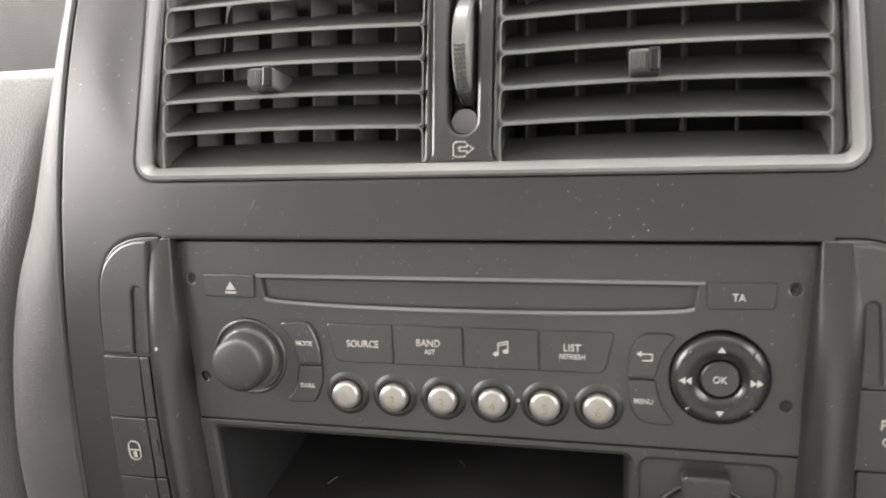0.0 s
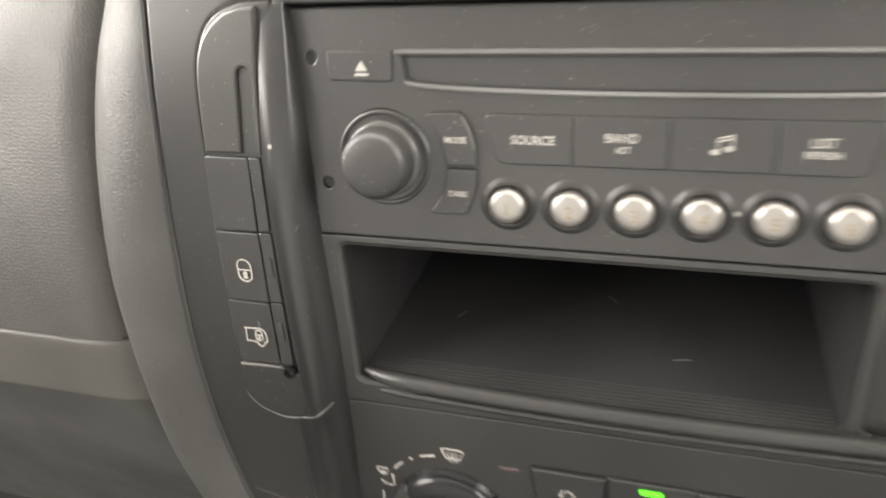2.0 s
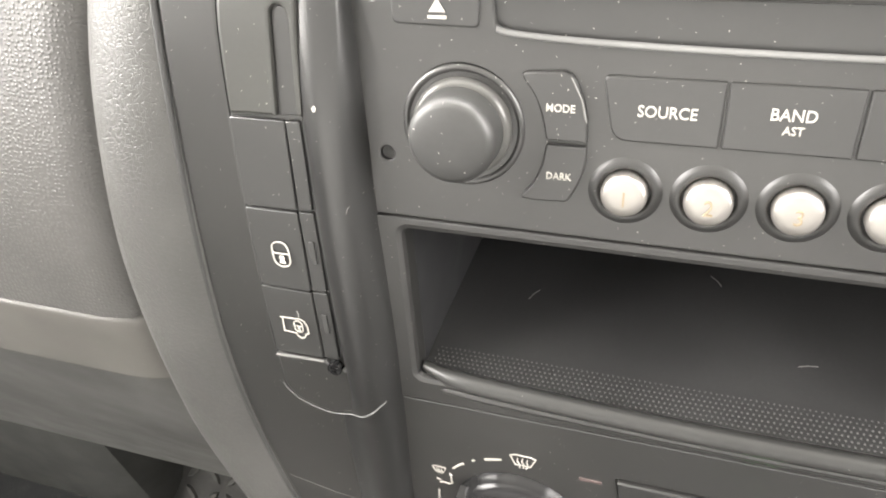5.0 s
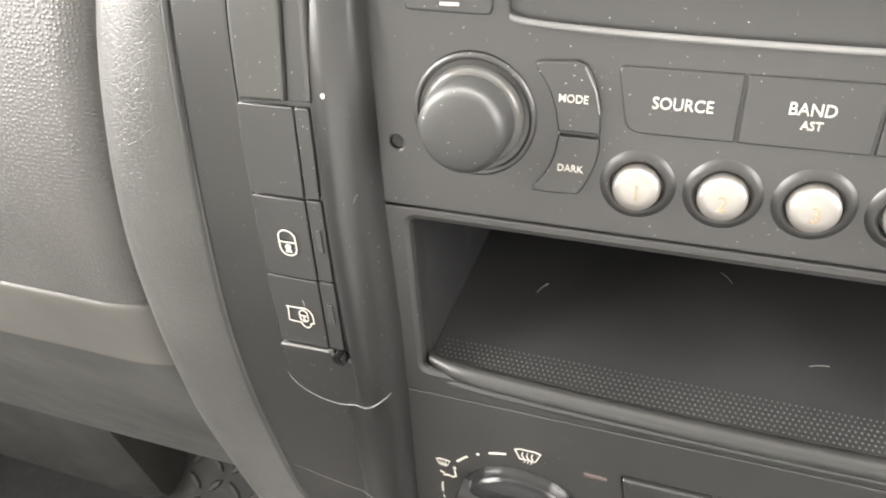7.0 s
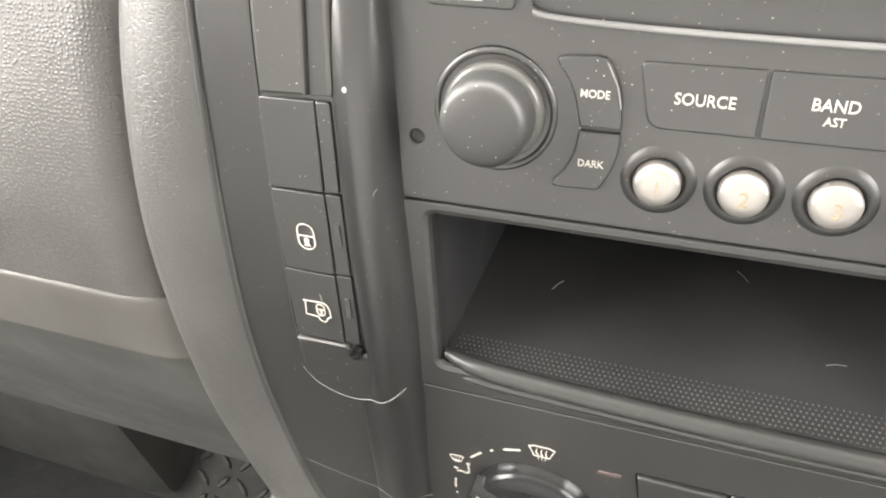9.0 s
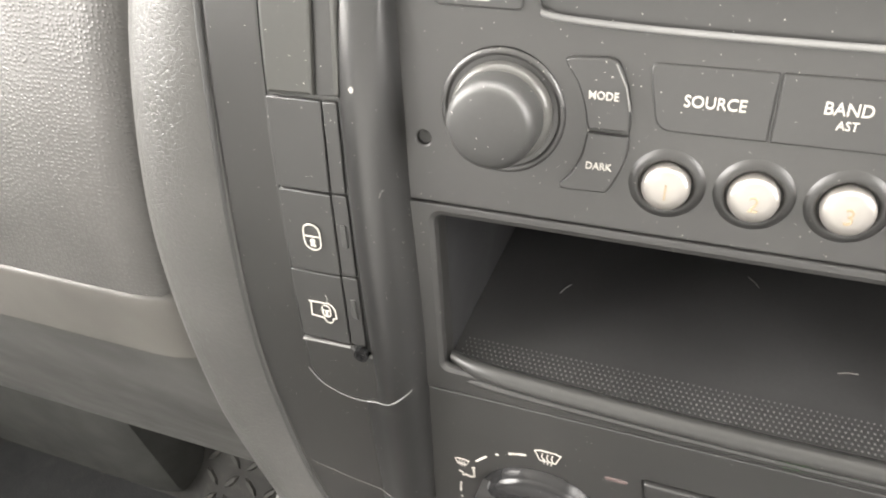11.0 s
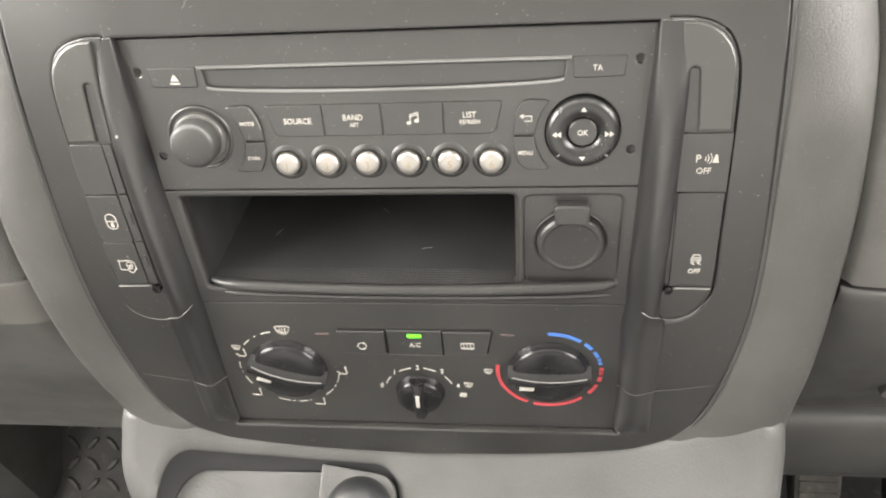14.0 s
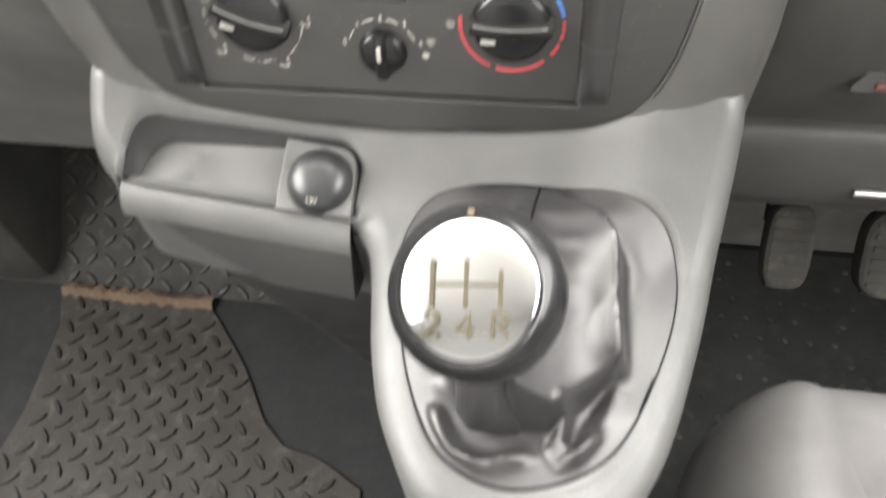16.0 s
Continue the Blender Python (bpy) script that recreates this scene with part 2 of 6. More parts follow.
DOOR = mat("dark_grey_door_card", (0.07, 0.07, 0.068), 0.8, grain=0.3, grain_size=0.002)
# two tones for the unseen rear wall, set by the reflections they give
UPPER = mat("dark_grey_unseen_wall", (0.20, 0.199, 0.195), 0.9, grain=0.2, grain_size=0.003)
BULKHEAD = mat("pale_grey_unseen_wall", (0.36, 0.357, 0.350), 0.8, grain=0.2, grain_size=0.003)
LINING = mat("pale_grey_headlining", (0.50, 0.495, 0.475), 0.9, grain=0.3, grain_size=0.002)
METAL = mat("worn_steel", (0.45, 0.44, 0.42), 0.38, metal=0.9)

# ---- shape helpers ----
from mathutils.geometry import delaunay_2d_cdt

EYE4 = Matrix.Identity(4)


def S(z):
    """How far back the centre panel's face lies at a height."""
    d = z - 1.0
    return 0.00071 + d * (0.25673 + d * (1.13284 + d * 4.32696))


def normal(z):
    d = z - 1.0
    return Vector((0, -1, 0.25673 + d * (2.26568 + d * 12.98088))).normalized()


def on_panel(u, v, w=0.0):
    return Vector((u, S(v), v)) + float(w) * normal(v)


def rigid(u, v, w=0.0, turn=0.0):
    """A frame on the panel's face: x right, y up along it, z out of it."""
    n = normal(v)
    x = Vector((1, 0, 0))
    m = Matrix((x, n.cross(x), n)).transposed().to_4x4()
    m.translation = on_panel(u, v, w)
    return m @ pose(0, 0, 0, 0, 0, turn)


def bend(bm, lift=0.0):
    for vert in bm.verts:
        u, v, w = vert.co
        vert.co = on_panel(u, v, w + lift)
    return bm


def moved(bm, m):
    bmesh.ops.transform(bm, matrix=m, verts=bm.verts)
    return bm


def rpoly(corners, seg=6):
    """A polygon with rounded corners, from (x, y, radius)."""
    out, n = [], len(corners)
    for i, (x, y, r) in enumerate(corners):
        p = Vector((x, y))
        a = (Vector(corners[i - 1][:2]) - p).normalized()
        b = (Vector(corners[(i + 1) % n][:2]) - p).normalized()
        if r < 1e-6:
            out.append((x, y))
            continue
        half = max(a.angle(b), 0.05) / 2
        c = p + (a + b).normalized() * (r / math.sin(half))
        s, e = p + a * (r / math.tan(half)) - c, p + b * (r / math.tan(half)) - c
        turn = math.atan2(s.x * e.y - s.y * e.x, s.dot(e))
        for k in range(seg + 1):
            t = turn * k / seg
            out.append((c.x + s.x * math.cos(t) - s.y * math.sin(t), c.y + s.x * math.sin(t) + s.y * math.cos(t)))
    return out


def rrect(x0, y0, x1, y1, r=0.002, seg=6):
    return rpoly([(x0, y0, r), (x1, y0, r), (x1, y1, r), (x0, y1, r)], seg)


def circle(x, y, r, n=32):
    return [(x + r * math.cos(2 * math.pi * k / n), y + r * math.sin(2 * math.pi * k / n)) for k in range(n)]


def mirror(poly):
    return [(-x, y) for x, y in reversed(poly)]


def spline(pts, n=8, closed=False):
    """A Catmull-Rom curve through points of any dimension."""
    pts = [np.array(p, float) for p in pts]
    out, m = [], len(pts)
    for i in range(m if closed else m - 1):
        if closed:
            a, b, c, d = pts[i - 1], pts[i], pts[(i + 1) % m], pts[(i + 2) % m]
        else:
            a, b, c, d = pts[max(i - 1, 0)], pts[i], pts[i + 1], pts[min(i + 2, m - 1)]
        for k in range(n):
            t = k / n
            out.append(tuple(0.5 * (2 * b + (c - a) * t + (2 * a - 5 * b + 4 * c - d) * t**2 + (3 * b - a - 3 * c + d) * t**3)))
    if not closed:
        out.append(tuple(pts[-1]))
    return out


def signed(poly):
    return sum(a[0] * b[1] - b[0] * a[1] for a, b in zip(poly, poly[1:] + poly[:1])) / 2


def clean(poly):
    out = []
    for p in poly:
        if not out or math.hypot(p[0] - out[-1][0], p[1] - out[-1][1]) > 1e-6:
            out.append((float(p[0]), float(p[1])))
    if math.hypot(out[0][0] - out[-1][0], out[0][1] - out[-1][1]) < 1e-6:
        out.pop()
    return out if signed(out) > 0 else out[::-1]


def inset(poly, d):
    """A counterclockwise polygon moved inwards by d."""
    out, n = [], len(poly)
    for i in range(n):
        p, a, b = Vector(poly[i]), Vector(poly[i - 1]), Vector(poly[(i + 1) % n])
        e, f = (p - a).normalized(), (b - p).normalized()
        na, nb = Vector((-e.y, e.x)), Vector((-f.y, f.x))
        m = na + nb
        m = m / max(m.length_squared / 2, 0.6)
        out.append((p.x + m.x * d, p.y + m.y * d))
    return out


def inside(p, poly):
    hit, (x, y) = False, p
    for (ax, ay), (bx, by) in zip(poly, poly[1:] + poly[:1]):
        if (ay > y) != (by > y) and x < (bx - ax) * (y - ay) / (by - ay) + ax:
            hit = not hit
    return hit


def plate(outer, holes=(), r=0.0006, depth=0.003, step=0.02, back=False, hole_r=None):
    """A flat slab of an outline with holes in x and y, its face at z = 0 and its edges rounded; it reaches down to -depth."""
    outer = clean(outer)
    holes = [clean(h) for h in holes]
    loops = []
    for poly, sign in [(outer, 1)] + [(h, -1) for h in holes]:
        q = r if sign > 0 or hole_r is None else hole_r
        for d, w in ((0, -q), (0.29 * q, -0.29 * q), (q, 0.0), (q + 0.0003, 0.0)):
            loops.append((inset(poly, sign * d) if d else poly, w, d == 0))
    pts, ws, edges, rims = [], [], [], []
    for poly, w, rim in loops:
        base = len(pts)
        pts += [Vector(p) for p in poly]
        ws += [w] * len(poly)
        ids = list(range(base, base + len(poly)))
        edges += list(zip(ids, ids[1:] + ids[:1]))
        if rim:
            rims.append(ids)
    far_out = inset(outer, r + 0.3 * step)
    far_in = [inset(h, -((r if hole_r is None else hole_r) + 0.3 * step)) for h in holes]
    xs, ys = [p[0] for p in outer], [p[1] for p in outer]
    for i in range(1, int((max(xs) - min(xs)) / step) + 1):
        for j in range(1, int((max(ys) - min(ys)) / step) + 1):
            p = (min(xs) + i * step, min(ys) + j * step)
            if inside(p, far_out) and not any(inside(p, h) for h in far_in):
                pts.append(Vector(p))
                ws.append(0.0)
    vs, _, fs, origin, _, _ = delaunay_2d_cdt(pts, edges, [], 0, 1e-7)
    bm = bmesh.new()
    made = [bm.verts.new((v.x, v.y, ws[o[0]] if o else 0.0)) for v, o in zip(vs, origin)]
    where = {i: k for k, o in enumerate(origin) for i in o}
    for f in fs:
        c = sum((vs[i] for i in f), Vector((0, 0))) / len(f)
        if inside(c, outer) and not any(inside(c, h) for h in holes):
            bm.faces.new([made[i] for i in f])
    lows = []
    for ids in rims:
        top = [made[where[i]] for i in ids]
        low = [bm.verts.new((v.co.x, v.co.y, -max(depth, r * 1.01))) for v in top]
        lows.append(low)
        for k in range(len(top)):
            n = (k + 1) % len(top)
            if top[k] is not top[n]:
                bm.faces.new((top[k], low[k], low[n], top[n]))
    if back:
        bm.faces.new(lows[0][::-1])
    bmesh.ops.recalc_face_normals(bm, faces=bm.faces)
    return bm


def loft(rings, closed=True, caps=True):
    """A skin through rings of equally many 3D points."""
    bm = bmesh.new()
    rows = [[bm.verts.new(p) for p in ring] for ring in rings]
    n = len(rings[0])
    for a, b in zip(rows, rows[1:]):
        for k in range(n if closed else n - 1):
            m = (k + 1) % n
            bm.faces.new((a[k], a[m], b[m], b[k]))
    if caps and closed:
        bm.faces.new(rows[0][::-1])
        bm.faces.new(rows[-1])
    bmesh.ops.recalc_face_normals(bm, faces=bm.faces)
    return bm


def lathe(profile, n=40):
    """A body turned about z from (radius, height), from the bottom up; ends at radius 0 are closed."""
    return loft([[(max(r, 1e-5) * math.cos(2 * math.pi * k / n), max(r, 1e-5) * math.sin(2 * math.pi * k / n), h) for k in range(n)] for r, h in profile])


def block(x0, y0, z0, x1, y1, z1, bevel=0.001, seg=2):
    bm = bmesh.new()
    bmesh.ops.create_cube(bm, size=1.0)
    for v in bm.verts:
        v.co = (x0 if v.co.x < 0 else x1, y0 if v.co.y < 0 else y1, z0 if v.co.z < 0 else z1)
    if bevel:
        bmesh.ops.bevel(bm, geom=bm.edges, offset=bevel, segments=seg, profile=0.5, affect="EDGES")
    return bm


def stroke(lines, width, high=0.00012):
    """Flat raised ribbons along polylines in x and y, for printed lines and symbols."""
    width = width * 0.74 if width < 0.001 else width
    bm = bmesh.new()
    for line in lines:
        pts = [Vector(p) for p in line]
        shut = (pts[0] - pts[-1]).length < 1e-7
        if shut:
            pts = pts[:-1]
        n = len(pts)
        left, right = [], []
        for i, p in enumerate(pts):
            a = pts[i - 1] if (i or shut) else p
            b = pts[(i + 1) % n] if (i < n - 1 or shut) else p
            e, f = (p - a), (b - p)
            e = e.normalized() if e.length else f.normalized()
            f = f.normalized() if f.length else e
            m = Vector((-e.y, e.x)) + Vector((-f.y, f.x))
            m = m / max(m.length_squared / 2, 0.5)
            left.append(p + m * width / 2)
            right.append(p - m * width / 2)
        tops = [(bm.verts.new((*l, high)), bm.verts.new((*q, high))) for l, q in zip(left, right)]
        lows = [(bm.verts.new((*l, -high)), bm.verts.new((*q, -high))) for l, q in zip(left, right)]
        for i in range(n if shut else n - 1):
            k = (i + 1) % n
            bm.faces.new((tops[i][0], tops[i][1], tops[k][1], tops[k][0]))
            bm.faces.new((tops[i][0], tops[k][0], lows[k][0], lows[i][0]))
            bm.faces.new((tops[i][1], lows[i][1], lows[k][1], tops[k][1]))
        if not shut:
            for i in (0, n - 1):
                bm.faces.new((tops[i][0], lows[i][0], lows[i][1], tops[i][1]))
    bmesh.ops.recalc_face_normals(bm, faces=bm.faces)
    return bm


def solid(polys, high=0.00012):
    """Small filled printed shapes."""
    bm = bmesh.new()
    for poly in polys:
        poly = clean(poly)
        top = [bm.verts.new((x, y, high)) for x, y in poly]
        low = [bm.verts.new((x, y, -high)) for x, y in poly]
        bm.faces.new(top)
        for k in range(len(poly)):
            m = (k + 1) % len(poly)
            bm.faces.new((top[k], low[k], low[m], top[m]))
    return bm


def joined(*bms):
    out = bmesh.new()
    for b in bms:
        me = bpy.data.meshes.new("scrap")
        b.to_mesh(me)
        out.from_mesh(me)
        bpy.data.meshes.remove(me)
        b.free()
    return out


def arc(cx, cy, r, a0, a1, n=12):
    return [(cx + r * math.cos(radians(a0 + (a1 - a0) * k / n)), cy + r * math.sin(radians(a0 + (a1 - a0) * k / n))) for k in range(n + 1)]


def tube(path, radius, n=10):
    """A round rod along 3D points."""
    pts = [Vector(p) for p in path]
    rings, up = [], Vector((0, 0, 1))
    for i, p in enumerate(pts):
        d = (pts[min(i + 1, len(pts) - 1)] - pts[max(i - 1, 0)]).normalized()
        side = d.cross(up)
        side = side.normalized() if side.length > 0.05 else Vector((1, 0, 0))
        top = side.cross(d)
        r = radius(i / (len(pts) - 1)) if callable(radius) else radius
        rings.append([p + r * (math.cos(2 * math.pi * k / n) * side + math.sin(2 * math.pi * k / n) * top) for k in range(n)])
    return loft(rings)


LETTERS = {}


def letters(body, size, bold=0.006):
    """The mesh of a word, centred, in x and y."""
    if (body, bold) not in LETTERS:
        curve = bpy.data.curves.new("scrap", "FONT")
        curve.body, curve.size, curve.extrude, curve.offset, curve.resolution_u = body, 1.0, 0.03, bold, 3
        curve.align_x, curve.align_y = "CENTER", "CENTER"
        ob = new("scrap", curve)
        LETTERS[body, bold] = bpy.data.meshes.new_from_object(ob.evaluated_get(bpy.context.evaluated_depsgraph_get()))
        bpy.data.objects.remove(ob)
    bm = bmesh.new()
    bm.from_mesh(LETTERS[body, bold])
    xs, ys = [v.co.x for v in bm.verts], [v.co.y for v in bm.verts]
    mid = Vector(((min(xs) + max(xs)) / 2, (min(ys) + max(ys)) / 2, 0))
    for v in bm.verts:
        v.co = (v.co - mid) * size * 0.96
        v.co.x *= 0.90
        v.co.z *= 0.00015 / (0.0264 * size)
    return bm


PLACE = {}


def thing(name, label, category, at=(0, 0, 0), group="", kind=""):
    ob = new(name)
    ob.empty_display_size = 0.02
    ob.location = at
    PLACE[ob] = Matrix.Translation(at)
    return tagged(ob, label, category, group, kind)


def part(name, bm, material, parent=None, label="", flat=18, kind=""):
    me = bpy.data.meshes.new(name)
    bm.normal_update()
    bm.to_mesh(me)
    bm.free()
    me.materials.append(material)
    me.shade_smooth()
    me.set_sharp_from_angle(angle=radians(flat))
    ob = new(name, me)
    if parent is not None:
        ob.parent = parent
        ob.matrix_parent_inverse = PLACE[parent].inverted()
    PLACE[ob] = EYE4
    return tagged(ob, label, kind=kind)

# ---- the cab that closes the place ----


def setting(name, bm, material, label, category, kind="structure", flat=35):
    return tagged(part(name, bm, material, None, flat=flat), label, category, kind=kind)


def wall_with_window(x, name):
    """A cab side with a window opening, as a slab in y and z."""
    bm = plate([(-1.0, 0.2), (0.95, 0.2), (0.95, 1.15), (0.35, 1.85), (-1.0, 1.85)], [rrect(-0.66, 1.14, 0.34, 1.70, 0.05)], 0.01, 0.05, 0.3, back=False)
    m = Matrix(((0, 0, 1, 0), (1, 0, 0, 0), (0, 1, 0, 0), (0, 0, 0, 1)))
    if x > 0:
        m = Matrix(((0, 0, -1, 0), (1, 0, 0, 0), (0, 1, 0, 0), (0, 0, 0, 1)))
    moved(bm, Matrix.Translation((x, 0, 0)) @ m)
    bmesh.ops.recalc_face_normals(bm, faces=bm.faces)
    return setting(name, bm, DOOR, "plain grey cab side with a window opening", "wall")


wall_with_window(-0.86, "wall_passenger_side")
wall_with_window(0.86, "wall_driver_side")
# unseen rear wall in two tones, added to shape the black panel's reflections
setting("wall_rear", block(-0.9, -1.06, 0.2, 0.9, -1.0, 1.12, 0.01), BULKHEAD, "unseen pale grey bulkhead, toned to brighten the panel's reflections", "wall")
setting("wall_rear_upper", block(-0.9, -1.06, 1.12, 0.9, -1.003, 1.85, 0.01), UPPER, "unseen dark grey upper bulkhead, toned to dim the panel's reflections", "wall")
setting("ceiling", block(-0.9, -1.0, 1.85, 0.9, 0.36, 1.89, 0.01), LINING, "plain pale grey cab headlining", "ceiling")
setting("wall_front", block(-0.9, 0.62, 0.2, 0.9, 0.68, 1.165, 0.01), SHADE, "dark firewall below the windscreen", "wall")
setting("floor", block(-0.9, -1.0, 0.34, 0.9, 0.66, 0.40, 0.004), CARPET, "dark dusty carpeted cab floor", "floor")

# toe boards rise ahead of the floor
TOE = setting(
    "toe_board_passenger",
    loft([[(x, 0.10, 0.397), (x, 0.34, 0.62), (x, 0.40, 0.62), (x, 0.40, 0.397)] for x in (-0.86, -0.10)]),
    RUBBER, "dark rubber toe board rising from the passenger floor", "floor",
)
setting(
    "toe_board_driver",
    loft([[(x, 0.235, 0.397), (x, 0.27, 0.66), (x, 0.44, 0.66), (x, 0.44, 0.397)] for x in (0.12, 0.86)]),
    TOE_SKIN, "grey plastic panel behind the pedals", "wall",
)

# ---- dashboard on both sides of the centre panel ----
BAND_EDGE = spline([(1.128, 0.134, 0.075), (1.112, 0.138, 0.061), (1.0525, 0.1522, 0.030), (1.029, 0.1598, 0.0175), (1.006, 0.1625, 0.005), (0.9765, 0.1630, -0.008), (0.947, 0.1633, -0.0145), (0.915, 0.1632, -0.0185), (0.897, 0.1620, -0.020), (0.881, 0.1580, -0.022), (0.866, 0.1525, -0.025), (0.850, 0.1500, -0.030), (0.832, 0.1500, -0.037)], 4)
DRIVER_EDGE = spline([(1.128, 0.142, 0.075), (1.112, 0.147, 0.061), (1.0525, 0.1605, 0.030), (1.029, 0.1660, 0.0175), (1.006, 0.1675, 0.005), (0.9765, 0.1680, -0.008), (0.947, 0.1692, -0.0145), (0.915, 0.1708, -0.0185), (0.889, 0.1715, -0.021), (0.866, 0.1695, -0.025), (0.850, 0.1670, -0.031), (0.832, 0.1640, -0.040)], 4)
PANEL_SIDE = spline([(1.128, 0.1235), (1.112, 0.1255), (1.08, 0.1285), (1.045, 0.1312), (1.0, 0.1343), (0.977, 0.1360), (0.96, 0.1371), (0.945, 0.1377), (0.93, 0.1375), (0.915, 0.1364), (0.895, 0.1337), (0.880, 0.1305), (0.868, 0.1262), (0.860, 0.1215), (0.853, 0.1150), (0.848, 0.1050), (0.8445, 0.0940), (0.840, 0.0560), (0.8375, 0.0)], 4)


def side_at(z, table, column=1):
    rows = sorted(table)
    return float(np.interp(z, [r[0] for r in rows], [r[column] for r in rows]))


def dash_profile(sign):
    """Passenger or driver dash from the shelf's edge to its underside: y and z. The passenger's shelf is a deep recess."""
    shelf = [(0.262, 1.10), (0.255, 1.040), (0.16, 1.030), (0.090, 1.032), (0.080, 1.076)] if sign < 0 else [(0.262, 1.10), (0.255, 1.087), (0.16, 1.083), (0.100, 1.0845), (0.080, 1.085)]
    return [(0.64, 1.155), (0.30, 1.150), (0.27, 1.148), *shelf, (0.073, 1.0855), (0.066, 1.0885), (0.060, 1.0860), (0.046, 1.0720), (0.030, 1.0510), (0.017, 1.0290), (0.007, 1.0100), (-0.0045, 0.9840), (-0.0120, 0.9600), (-0.0150, 0.9480)]


def dash_skin(sign):
    """The upper pad, its inner edge tucked in along the trim band."""
    rings = []
    for t in (0.0, 0.006, 0.02, 0.06, 0.2, 0.5, 1.0):
        ring = []
        for y, z in dash_profile(sign):
            x0 = side_at(max(z, 1.0886) if y > 0.067 else z, BAND_EDGE if sign < 0 else DRIVER_EDGE) - 0.0015
            tuck = 0.006 if t == 0 else (0.0012 if t < 0.01 else 0.0)
            ring.append((sign * (x0 + (0.86 - x0) * t), y + tuck, z))
        rings.append(ring)
    return loft(rings, closed=False)


def bent_sheet(sign, profile, x0, x1, n=6, round_end=0.010):
    edge = x0 if callable(x0) else (lambda z: x0)
    rings = []
    for d in [0, 0.0015, 0.004, 0.009, 0.016] + [0.02 + 0.98 * k / n for k in range(1, n + 1)]:
        back = round_end * max(0.0, 1 - d / 0.016) ** 2
        rings.append([(sign * (edge(z) + (d if d < 0.02 else 0.02 + (d - 0.02) / 0.98 * (x1 - edge(z) - 0.02))), y + back, z) for y, z in profile])
    return loft(rings, closed=False)


dash_left = thing("dashboard", "grey pebbled passenger dashboard with a shelf and glovebox ledge", "dashboard", (-0.5, 0.0, 0.95), kind="structure")
part("pad", dash_skin(-1), PAD, dash_left, "pebbled grey upper pad", 50)
LEDGE = spline([(-0.0110, 0.9468), (-0.0140, 0.9460), (-0.0150, 0.9435), (-0.0155, 0.9320), (-0.0160, 0.9205), (-0.0154, 0.9187), (-0.0125, 0.9180)], 4)
part("ledge", bent_sheet(-1, LEDGE, lambda z: max(0.1535, side_at(z, BAND_EDGE) + 0.0008), 0.86, round_end=0.003), LEDGE_SKIN, dash_left, "rounded light grey ledge over the glovebox", 60)
LOWER_FACE = spline([(-0.0140, 0.9190), (-0.0135, 0.9150), (-0.006, 0.885), (0.008, 0.830), (0.024, 0.770), (0.0320, 0.740), (0.0342, 0.7310), (0.040, 0.7300), (0.060, 0.7340), (0.30, 0.770)], 4)
part("glovebox_lid", bent_sheet(-1, LOWER_FACE, lambda z: max(0.1535, side_at(z, BAND_EDGE) + 0.0042), 0.86, round_end=0.004), GLOVEBOX, dash_left, "plain grey glovebox front", 25)

dash_right = thing("dashboard", "grey wrinkled driver dashboard with a plain lower cover", "dashboard", (0.5, 0.0, 0.95), kind="structure")
part("pad", dash_skin(1), WRINKLE, dash_right, "wrinkled grey upper pad", 50)
RIGHT_LOWER = spline([(-0.0130, 0.9455), (-0.0165, 0.9440), (-0.014, 0.925), (-0.004, 0.880), (0.010, 0.830), (0.018, 0.806), (0.024, 0.8000), (0.034, 0.7990)], 4)
part("knee_cover", bent_sheet(1, RIGHT_LOWER, lambda z: side_at(z, DRIVER_EDGE) - 0.0010, 0.86, round_end=0.003), KNEE, dash_right, "plain grey cover under the steering column", 60)
UNDER = spline([(0.0160, 0.8140), (0.0080, 0.8120), (0.0040, 0.8040), (0.0010, 0.7850), (0.0000, 0.7680), (0.0020, 0.7610), (0.0080, 0.7580), (0.0600, 0.7540), (0.28, 0.736)], 4)
part("under_cover", bent_sheet(1, UNDER, 0.1665, 0.86, round_end=0.003), KNEE, dash_right, "grey under cover", 60)

# unseen block that keeps windscreen light out of the footwells
setting("dash_top_blocker", block(-0.150, 0.068, 1.134, 0.150, 0.640, 1.150, 0.004), PAD, "unseen plain grey dashboard top, added to block daylight", "dashboard")

# a dark slot with a red tab in the driver's knee cover
slot = thing("fuse_slot", "small dark slot with a red tab in the knee cover", "slot", (0.228, 0.003, 0.855))
slot_m = Matrix.Translation((0.228, 0.0015, 0.8555)) @ pose(0, 0, 0, 74, 0, 0)
part("recess", moved(plate(rpoly([(-0.012, -0.007, 0.002), (0.05, -0.007, 0.002), (0.05, 0.016, 0.002), (0.004, 0.016, 0.002)]), (), 0.0006, 0.004), slot_m @ Matrix.Translation((0, 0, 0.001))), SHADE, slot, "dark recess")
part("tab", moved(block(0.000, -0.005, 0, 0.009, -0.001, 0.003, 0.001), slot_m), DIM_RED, slot, "small red tab")

# a dark latch under the glovebox ledge
latch = thing("glovebox_latch", "small dark glovebox latch under the ledge", "latch", (-0.384, 0.008, 0.832))
part("button", moved(block(-0.011, -0.008, -0.002, 0.011, 0.008, 0.006, 0.003, 3), Matrix.Translation((-0.384, 0.0070, 0.832)) @ pose(0, 0, 0, 104, 0, 0)), SHADE, latch)
setting("side_kick_panel", block(-0.86, 0.095, 0.40, -0.470, 0.60, 0.80, 0.03), KICK, "grey panel beside the passenger footwell", "wall")

# leather-grained trim bands beside the panel


